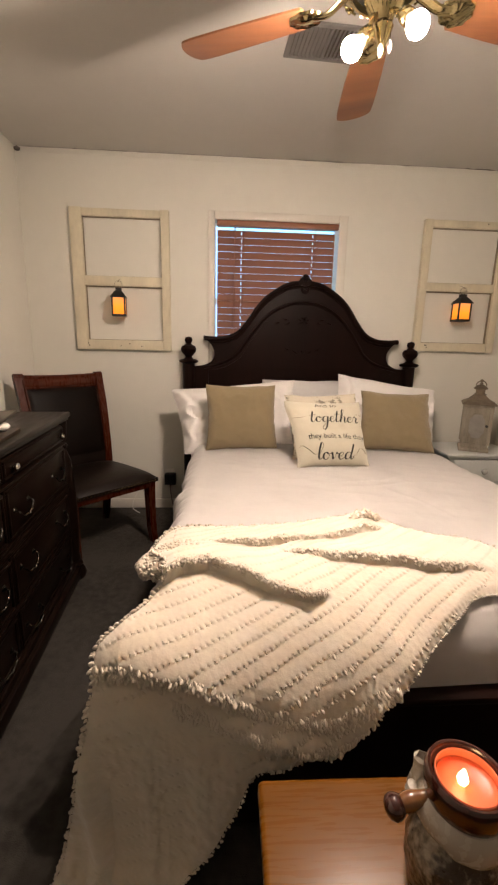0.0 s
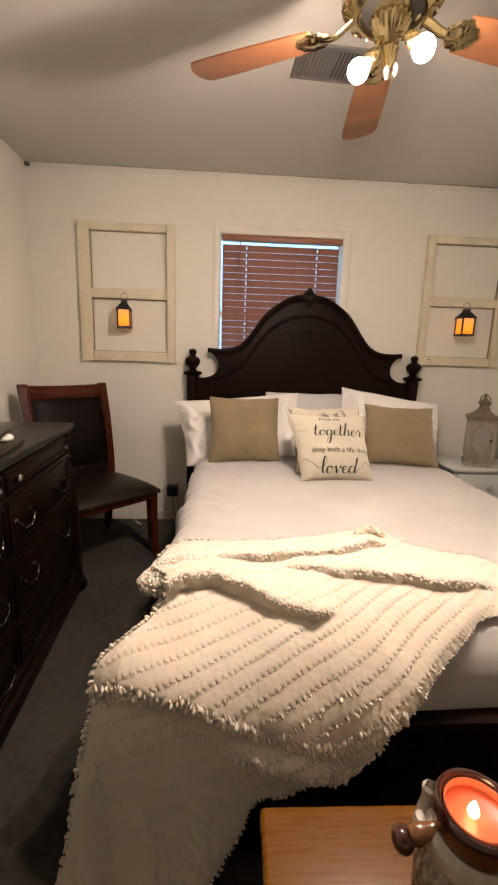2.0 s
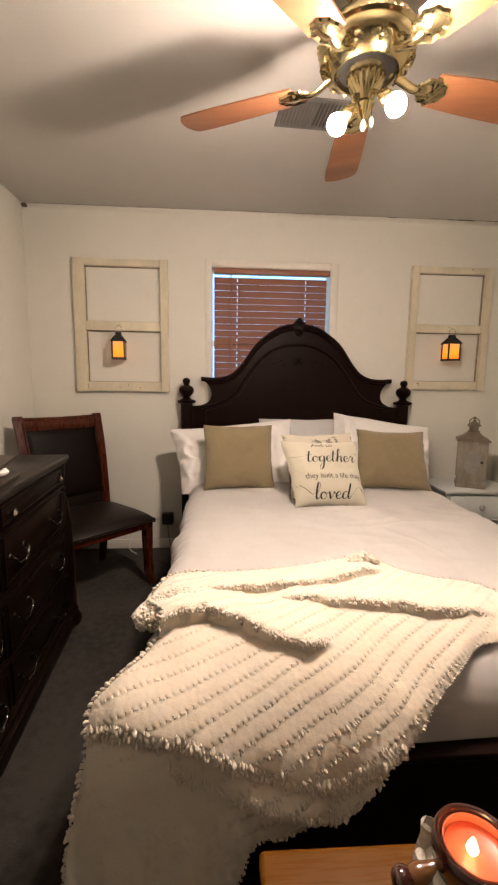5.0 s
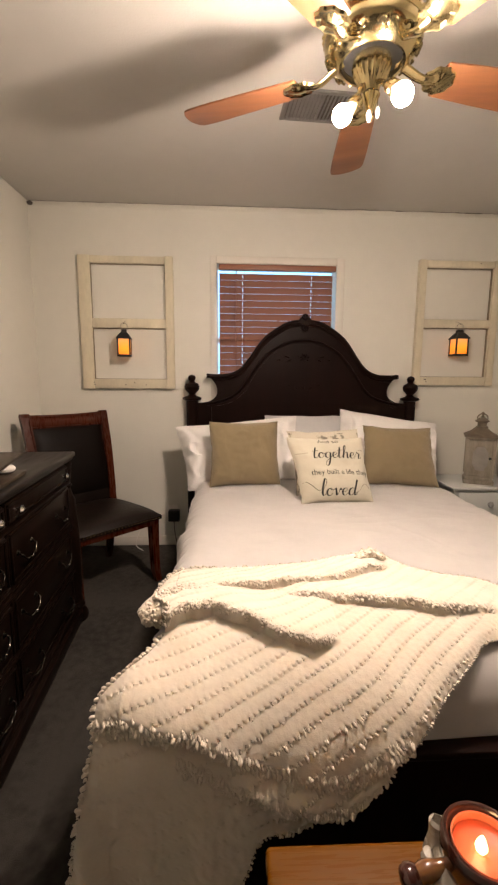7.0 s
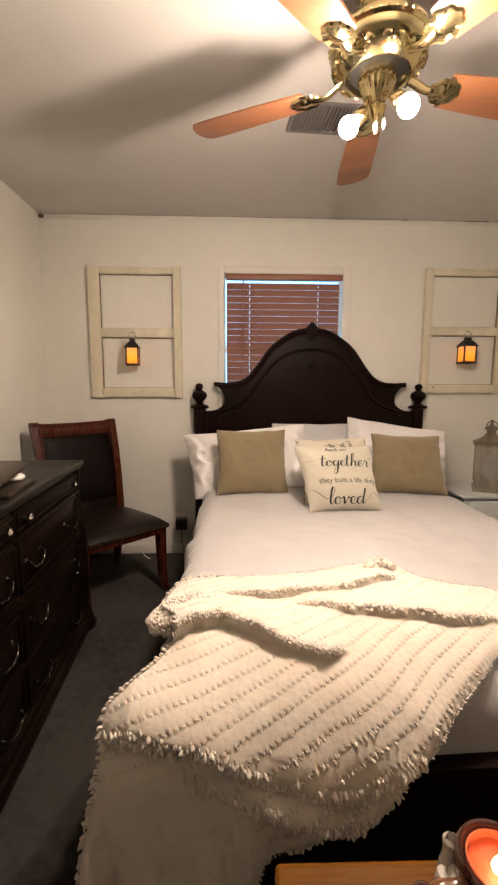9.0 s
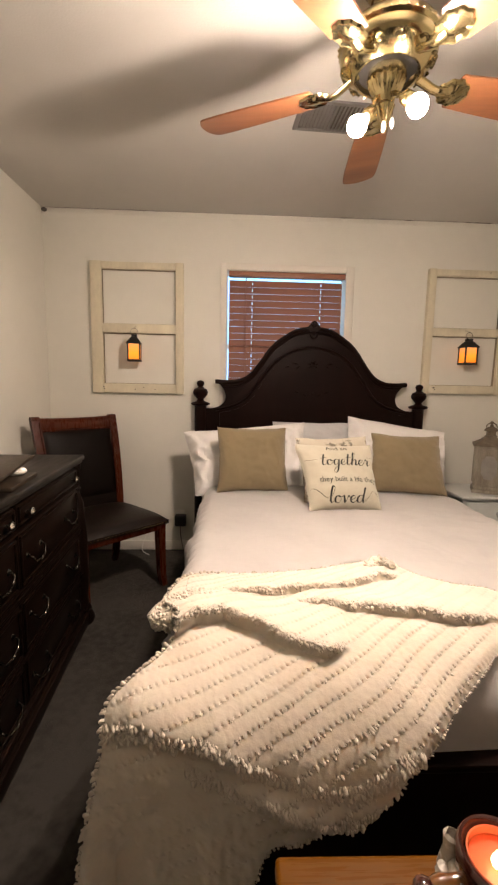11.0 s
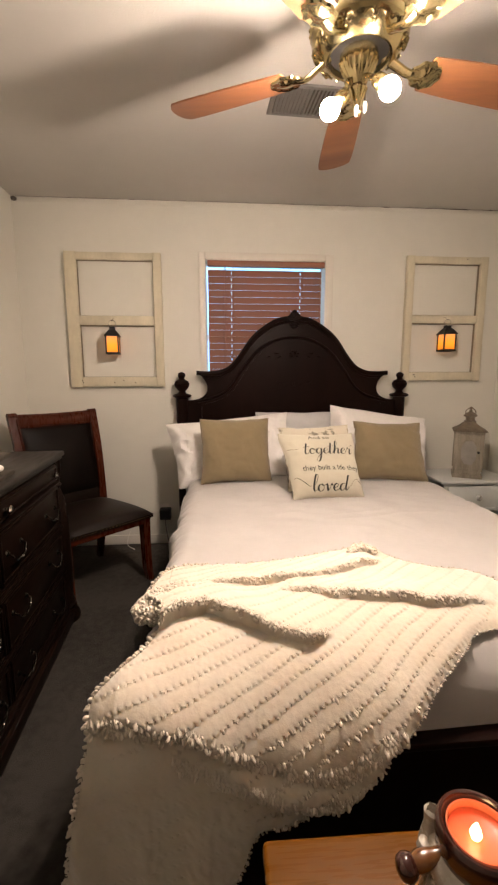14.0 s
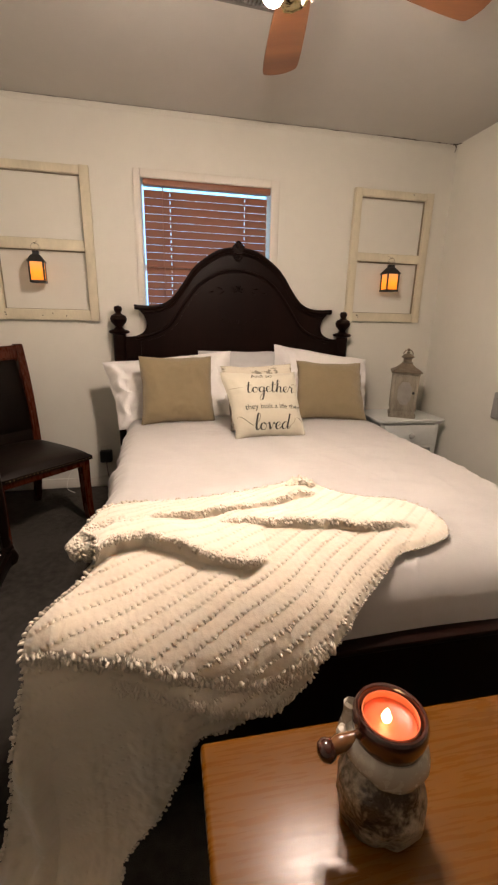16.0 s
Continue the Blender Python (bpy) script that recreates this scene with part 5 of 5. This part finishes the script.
part("ring", tube(B(), ring, 0.0035, 8), BRONZE, lan)
part("finial", lathe(B(), [(0.006, 0.484), (0.012, 0.492), (0.010, 0.502), (0.0, 0.507)], 12), BRONZE, lan)

dev = thing("wall_plate", "grey wall plate fixed to the side wall", "wall plate", (XR, -0.835, 0.735), 0)
part("plate_body", box(B(), -0.022, -0.035, -0.085, 0.0, 0.05, 0.085, 0.008, 3), GREY_PLASTIC, dev)
part("plate_rim", box(B(), -0.030, -0.028, -0.065, -0.020, 0.04, 0.05, 0.004), GREY_PLASTIC, dev)

# ---- outlet, plug and cord by the bed ----
outlet = tagged(new("outlet"), "white wall outlet behind the bed", "outlet", kind="structure")
outlet.location = (-0.965, 0.0, 0.262)
part("cover_plate", box(B(), -0.035, -0.006, -0.058, 0.035, 0.0, 0.058, 0.003), WHITE_PLASTIC, outlet)
plug = thing("power_adapter", "black power adapter plugged into the wall", "adapter", (-0.955, -0.007, 0.252))
part("adapter_body", box(B(), -0.042, -0.062, -0.045, 0.042, 0.0, 0.040, 0.008, 3), PLASTIC, plug)
part("prong", box(B(), -0.010, -0.001, -0.01, 0.010, 0.010, 0.01), STEEL, plug)
cable = thing("cord", "thin pale cord trailing down the wall", "cord", (0, 0, 0))
part("cord_run", tube(B(), smooth_line([(-1.01, -0.03, 0.275), (-1.07, -0.03, 0.245), (-1.15, -0.028, 0.21), (-1.22, -0.026, 0.12), (-1.25, -0.026, 0.04), (-1.24, -0.05, 0.006), (-1.18, -0.12, 0.005)], 8), 0.003, 6), WHITE_PLASTIC, cable)
cable2 = thing("cord", "thin black cord from the adapter", "cord", (0, 0, 0))
part("cord_run", tube(B(), smooth_line([(-0.955, -0.055, 0.212), (-0.95, -0.06, 0.13), (-0.93, -0.07, 0.03), (-0.90, -0.12, 0.006)], 8), 0.003, 6), PLASTIC, cable2)

# ---- low table at the bed's foot ----
table = thing("low_table", "honey-varnished wooden low table with rounded edge", "table", (0.06, -2.735, 0.0), -0.8)
TX, TY, TH = 0.545, 0.278, 0.402
part("tabletop", box(B(), -TX, -TY, TH - 0.034, TX, TY, TH, 0.011, 4), HONEY, table)
bm = B()
box(bm, -TX + 0.05, -TY + 0.05, TH - 0.10, -TX + 0.068, TY - 0.05, TH - 0.034)
part("apron", bm, HONEY_EDGE, table)
part("apron", box(B(), TX - 0.068, -TY + 0.05, TH - 0.10, TX - 0.05, TY - 0.05, TH - 0.034), HONEY_EDGE, table)
part("apron", box(B(), -TX + 0.068, TY - 0.068, TH - 0.10, TX - 0.068, TY - 0.05, TH - 0.034), HONEY_EDGE, table)
part("apron", box(B(), -TX + 0.068, -TY + 0.05, TH - 0.10, TX - 0.068, -TY + 0.068, TH - 0.034), HONEY_EDGE, table)
for sx in (-1, 1):
    for sy in (-1, 1):
        part("leg", box(B(), sx * (TX - 0.06) - 0.024, sy * (TY - 0.06) - 0.024, 0, sx * (TX - 0.06) + 0.024, sy * (TY - 0.06) + 0.024, TH - 0.034, 0.005), HONEY_EDGE, table)

# ---- candle holder ----
cand = thing("candle_holder", "rustic ceramic log-shaped holder with burning candle", "candle holder", (-0.182, -2.630, TH), 0)


def lumpy(profile, n, lump, seed):
    bm = B()
    lathe(bm, profile, n)
    for v in bm.verts:
        k = noise.noise(v.co * 16 + Vector((seed, 0, 0))) + 0.5 * noise.noise(v.co * 38 + Vector((seed, 3, 0)))
        d = Vector((v.co.x, v.co.y, 0))
        if d.length > 0.01:
            v.co += d.normalized() * lump * k
    return bm


body = [(0.0, 0.0), (0.060, 0.0), (0.068, 0.006)] + [(0.070 + 0.007 * math.sin(5 * k / 18) - 0.010 * (k / 18) ** 2, 0.008 + 0.142 * k / 18) for k in range(1, 19)] + [(0.048, 0.158), (0.0, 0.158)]
bm = lumpy(body, 60, 0.008, 2.0)
for v in bm.verts:
    r = math.hypot(v.co.x, v.co.y)
    if r > 0.03:
        # bark: knots and runs of glaze standing proud
        a = math.atan2(v.co.y, v.co.x)
        k = 0.004 * noise.noise(Vector((4 * math.cos(a), 4 * math.sin(a), v.co.z * 22))) + 0.003 * max(0.0, 0.3 - noise.voronoi(v.co / 0.022)[0][0])
        v.co.x, v.co.y = v.co.x * (1 + k / r), v.co.y * (1 + k / r)
part("log_body", bm, STONE, cand)
# branch stub with a dark cut end, and a hollow root behind
stub = smooth_line([(-0.040, 0.005, 0.176), (-0.070, 0.006, 0.171), (-0.098, 0.004, 0.162)], 6)
part("branch_stub", tube(B(), stub, lambda t: 0.0125 + 0.002 * math.cos(9 * t), 12), AMBER_GLAZE, cand, "amber glazed branch stub")
part("stub_end", lathe(B(), [(0.0, -0.014), (0.010, -0.013), (0.015, -0.009), (0.018, -0.002), (0.0185, 0.005), (0.015, 0.012), (0.009, 0.016), (0.0, 0.0175)], 28, (-0.104, 0.004, 0.160), Matrix.Rotation(radians(-100), 4, "Y")), GLAZE, cand, "dark brown rounded stub end")
bm = lumpy([(0.0, 0.10), (0.018, 0.10), (0.016, 0.15), (0.012, 0.185), (0.015, 0.205), (0.010, 0.210), (0.006, 0.19), (0.0, 0.18)], 20, 0.006, 5.0)
bm.transform(Matrix.Translation((-0.050, 0.042, 0)))
part("hollow_root", bm, WHITE_CERAMIC, cand)
part("root_knob", lumpy([(0.0, 0.145), (0.010, 0.148), (0.013, 0.158), (0.010, 0.168), (0.0, 0.171)], 14, 0.003, 8.0), WHITE_CERAMIC, cand).location = (-0.064, 0.030, 0.0)
# thick white glaze that sags over the shoulder in lobes
bm = lathe(B(), [(0.044, 0.150), (0.056, 0.136), (0.066, 0.140), (0.070, 0.150), (0.069, 0.162), (0.065, 0.174), (0.059, 0.181), (0.050, 0.182)], 60)
for v in bm.verts:
    a = math.atan2(v.co.y, v.co.x)
    if v.co.z < 0.145:
        sag = 0.5 + 0.5 * math.sin(3 * a + 0.6) + 0.4 * noise.noise(Vector((3 * math.cos(a), 3 * math.sin(a), 1.0)))
        v.co.z -= 0.030 * max(0.0, sag - 0.25) * (0.145 - v.co.z) / 0.02
    k = 1 + 0.06 * noise.noise(v.co * 30)
    v.co.x, v.co.y = v.co.x * k, v.co.y * k
part("collar", bm, WHITE_CERAMIC, cand, "thick sagging white glazed collar")
cup = [(0.0, 0.158), (0.044, 0.158), (0.054, 0.168), (0.0590, 0.186), (0.0610, 0.202), (0.0612, 0.210), (0.0598, 0.219), (0.0565, 0.2240), (0.0525, 0.2235), (0.0490, 0.217), (0.0478, 0.196), (0.0470, 0.173), (0.0, 0.173)]
part("cup", lathe(B(), cup, 48), GLAZE, cand, "glossy brown-red glazed cup")
candle = thing("candle", "pink-orange wax candle with a small flame", "candle", (-0.182, -2.630, TH + 0.1735), 0)
part("jar", lathe(B(), [(0.0, 0.0), (0.0440, 0.0), (0.0450, 0.004), (0.0468, 0.044), (0.0455, 0.046), (0.0440, 0.044), (0.0430, 0.004), (0.0, 0.003)], 36), BLUSH, candle, "blush glass candle jar")
part("wax", lathe(B(), [(0.0, 0.004), (0.0415, 0.004), (0.0420, 0.010), (0.0425, 0.033), (0.039, 0.0302), (0.032, 0.028), (0.012, 0.0265), (0.0, 0.026)], 36), WAX, candle)
part("wick", tube(B(), [(-0.006, 0, 0.025), (-0.006, 0.001, 0.030), (-0.005, 0.001, 0.033)], 0.0012, 6), BLACK, candle)
part("flame", lathe(B(), [(0.0, 0.000), (0.0062, 0.003), (0.0084, 0.009), (0.0066, 0.016), (0.0028, 0.025), (0.0, 0.029)], 12, (-0.006, 0.001, 0.029)), FLAME, candle, "small yellow flame")

# ---- ceiling fan ----
FX, FY = -0.116, -1.732
fan = thing("ceiling_fan", "polished brass ceiling fan with oak blades and lit bulbs", "ceiling fan", (FX, FY, 0))
part("canopy", lathe(B(), [(0.0, ZC), (0.082, ZC), (0.080, ZC - 0.018), (0.066, ZC - 0.040), (0.058, ZC - 0.060), (0.0, ZC - 0.060)], 36), BRASS, fan)
part("neck", lathe(B(), [(0.050, 2.345), (0.052, 2.36), (0.050, 2.40), (0.056, ZC - 0.055)], 32), BRASS_SHADED, fan)
motor = [(0.0, 2.352), (0.050, 2.350), (0.085, 2.344), (0.118, 2.333), (0.138, 2.318), (0.147, 2.302), (0.148, 2.292), (0.141, 2.284), (0.144, 2.274), (0.141, 2.256), (0.130, 2.240), (0.112, 2.224), (0.096, 2.214), (0.090, 2.215), (0.088, 2.236), (0.0, 2.236)]
part("motor_housing", lathe(B(), motor, 56), BRASS, fan, "polished brass motor housing")
# black disc added so the recess under the motor looks shaded
part("recess_shade", lathe(B(), [(0.0, 2.231), (0.087, 2.231), (0.087, 2.234), (0.0, 2.234)], 40), BLACK, fan, "black disc standing in for shade under the motor")
bm = B()
for k in range(40):
    a = 2 * math.pi * k / 40
    lathe(bm, [(0.0, -0.006), (0.005, -0.003), (0.006, 0.0), (0.005, 0.003), (0.0, 0.006)], 8, (0.146 * math.cos(a), 0.146 * math.sin(a), 2.297))
tagged(part("beaded_band", bm, BRASS, fan), kind="stuff")
# cast scrollwork round the lower slope of the housing
for k in range(10):
    bm = B()
    for s in (-1, 1):
        curl = [(s * (0.017 - 0.0135 * t) * math.cos(5.2 * t) + s * 0.013, 0.0, (0.017 - 0.0135 * t) * math.sin(5.2 * t)) for t in np.linspace(0, 1, 18)]
        tube(bm, curl, lambda t: 0.0042 - 0.002 * t, 6)
    lathe(bm, [(0.0, -0.008), (0.006, -0.004), (0.007, 0.0), (0.0, 0.004)], 8, (0, -0.004, -0.006))
    tube(bm, smooth_line([(0, 0, 0.018), (0, -0.005, 0.008), (0, -0.004, -0.004), (0, 0, -0.020)], 4), 0.004, 6)
    bm.transform(Matrix.Rotation(2 * math.pi * k / 10, 4, "Z") @ Matrix.Translation((0.0, -0.126, 2.236)) @ Matrix.Rotation(radians(46), 4, "X"))
    part("scrollwork", bm, BRASS_SHADED, fan)
bm = lathe(B(), [(0.0, 2.236), (0.046, 2.236), (0.053, 2.226), (0.056, 2.210), (0.052, 2.192), (0.042, 2.174), (0.030, 2.158), (0.025, 2.140), (0.029, 2.130), (0.022, 2.112), (0.014, 2.092), (0.010, 2.080), (0.014, 2.072), (0.009, 2.062), (0.0, 2.058)], 96)
for v in bm.verts:
    a = math.atan2(v.co.y, v.co.x)
    k = 1 + (0.055 * math.cos(18 * a) if 2.16 < v.co.z < 2.23 else 0.0)
    v.co.x, v.co.y = v.co.x * k, v.co.y * k
part("switch_housing", bm, BRASS, fan, "fluted brass cup and finial")
blade_phase = 81
for k in range(5):
    a = blade_phase + 72 * k
    m = Matrix.Rotation(radians(a), 4, "Z")
    pitch = Matrix.Rotation(radians(-11), 4, "X")
    bm = B()
    pts = [(0.225, -0.046), (0.26, -0.058), (0.43, -0.068), (0.590, -0.071), (0.628, -0.056), (0.642, 0.0), (0.628, 0.056), (0.590, 0.071), (0.43, 0.068), (0.26, 0.058), (0.225, 0.046)]
    line = [(p.x, p.y) for p in smooth_line([(x, y, 0) for x, y in pts], 4, True)]
    top = [bm.verts.new((x, y, 0.003)) for x, y in line]
    low = [bm.verts.new((x, y, -0.003)) for x, y in line]
    bm.faces.new(top)
    bm.faces.new(low[::-1])
    for i in range(len(line)):
        j = (i + 1) % len(line)
        bm.faces.new((top[j], top[i], low[i], low[j]))
    bm.transform(Matrix.Translation((0, 0, 2.208)) @ m @ pitch)
    bl = part("blade", bm, BLADE, fan, "honey-brown oak fan blade")
    # bracket: a curved arm and a scalloped shell plate under the blade
    bm = B()
    tube(bm, smooth_line([(0.085, 0, 0.030), (0.125, 0, 0.010), (0.165, 0, -0.008), (0.205, 0, -0.006)], 6), lambda t: 0.018 - 0.004 * t, 10, 0.45)
    rim = []
    for i in range(72):
        g = 2 * math.pi * i / 72
        r = 0.046 * (1 + 0.05 * math.cos(9 * g))
        rim.append((0.226 + 1.15 * r * math.cos(g), r * math.sin(g)))
    top = [bm.verts.new((x, y, -0.0032)) for x, y in rim]
    low = [bm.verts.new((0.226 + (x - 0.226) * 0.93, y * 0.93, -0.009)) for x, y in rim]
    dish = [bm.verts.new((0.226 + (x - 0.226) * 0.62, y * 0.62, -0.006)) for x, y in rim]
    boss = [bm.verts.new((0.226 + (x - 0.226) * 0.30, y * 0.30, -0.012)) for x, y in rim]
    bm.faces.new(top)
    bm.faces.new(boss[::-1])
    for i in range(72):
        j = (i + 1) % 72
        for p, q in ((top, low), (low, dish), (dish, boss)):
            bm.faces.new((p[j], p[i], q[i], q[j]))
    bm.transform(Matrix.Translation((0, 0, 2.208)) @ m @ pitch)
    part("blade_iron", bm, BRASS, bl, "scalloped brass blade bracket")
# arms and bulbs of the light kit
for bx, by, bz in ((-0.213, -1.770, 2.050), (-0.070, -1.874, 2.050)):
    t = Vector((bx - FX, by - FY, bz))
    way = Vector((t.x, t.y, 0)).normalized()
    down = (way * 1.0 + Vector((0, 0, -1))).normalized()
    q = down.to_track_quat("Z", "Y").to_matrix().to_4x4()
    at = t - down * 0.046
    base = at - down * 0.040
    arm = part("lamp_arm", tube(B(), smooth_line([way * 0.020 + Vector((0, 0, 2.135)), way * 0.034 + Vector((0, 0, 2.150)), (way * 0.040 + Vector((0, 0, 2.150)) + base) / 2, base], 6), 0.007, 10), BRASS_SHADED, fan)
    part("socket", lathe(B(), [(0.010, -0.042), (0.019, -0.036), (0.021, -0.010), (0.018, -0.004), (0.0, -0.004)], 20, at, q), BRASS, arm)
    part("bulb_collar", lathe(B(), [(0.013, -0.005), (0.015, 0.004), (0.0235, 0.022), (0.0275, 0.034), (0.0, 0.034)], 24, at, q), WHITE_PLASTIC, arm)
    part("bulb", lathe(B(), [(0.0272, 0.0345), (0.0285, 0.042), (0.0270, 0.051), (0.0215, 0.060), (0.0120, 0.066), (0.0, 0.068)], 24, at, q), BULB, arm, "bare lit warm bulb")
for cx, cy, ln in ((-0.012, -0.030, 0.05), (0.016, -0.022, 0.035)):
    ch = part("pull_chain", tube(B(), [(cx, cy, 2.13), (cx, cy, 2.12 - ln)], 0.0016, 6), BRASS, fan)
    part("chain_fob", lathe(B(), [(0.0, -0.030), (0.006, -0.022), (0.008, -0.008), (0.004, 0.003), (0.0, 0.004)], 8, (cx, cy, 2.12 - ln)), CRYSTAL, ch, "clear faceted chain fob", smooth=False)

# ---- ceiling vent ----
vent = thing("ceiling_vent", "small painted metal air vent with dark louvres", "vent", (-0.140, -1.10, ZC), 3)
for a in ((-0.165, -0.105, -0.143, 0.105), (0.143, -0.105, 0.165, 0.105), (-0.143, -0.105, 0.143, -0.085), (-0.143, 0.085, 0.143, 0.105), (-0.006, -0.085, 0.006, 0.085)):
    part("frame", box(B(), a[0], a[1], -0.010, a[2], a[3], 0.0, 0.002), VENT, vent)
part("backing", box(B(), -0.143, -0.085, -0.002, 0.143, 0.085, 0.0), GAP, vent)
for k in range(16):
    side = -1 if k < 8 else 1
    bm = box(B(), -0.007, -0.085, -0.001, 0.007, 0.085, 0.001)
    bm.transform(Matrix.Translation((side * (0.018 + 0.0165 * (k % 8)), 0, -0.008)) @ Matrix.Rotation(radians(-38 * side), 4, "Y"))
    part("louvre", bm, VENT, vent)
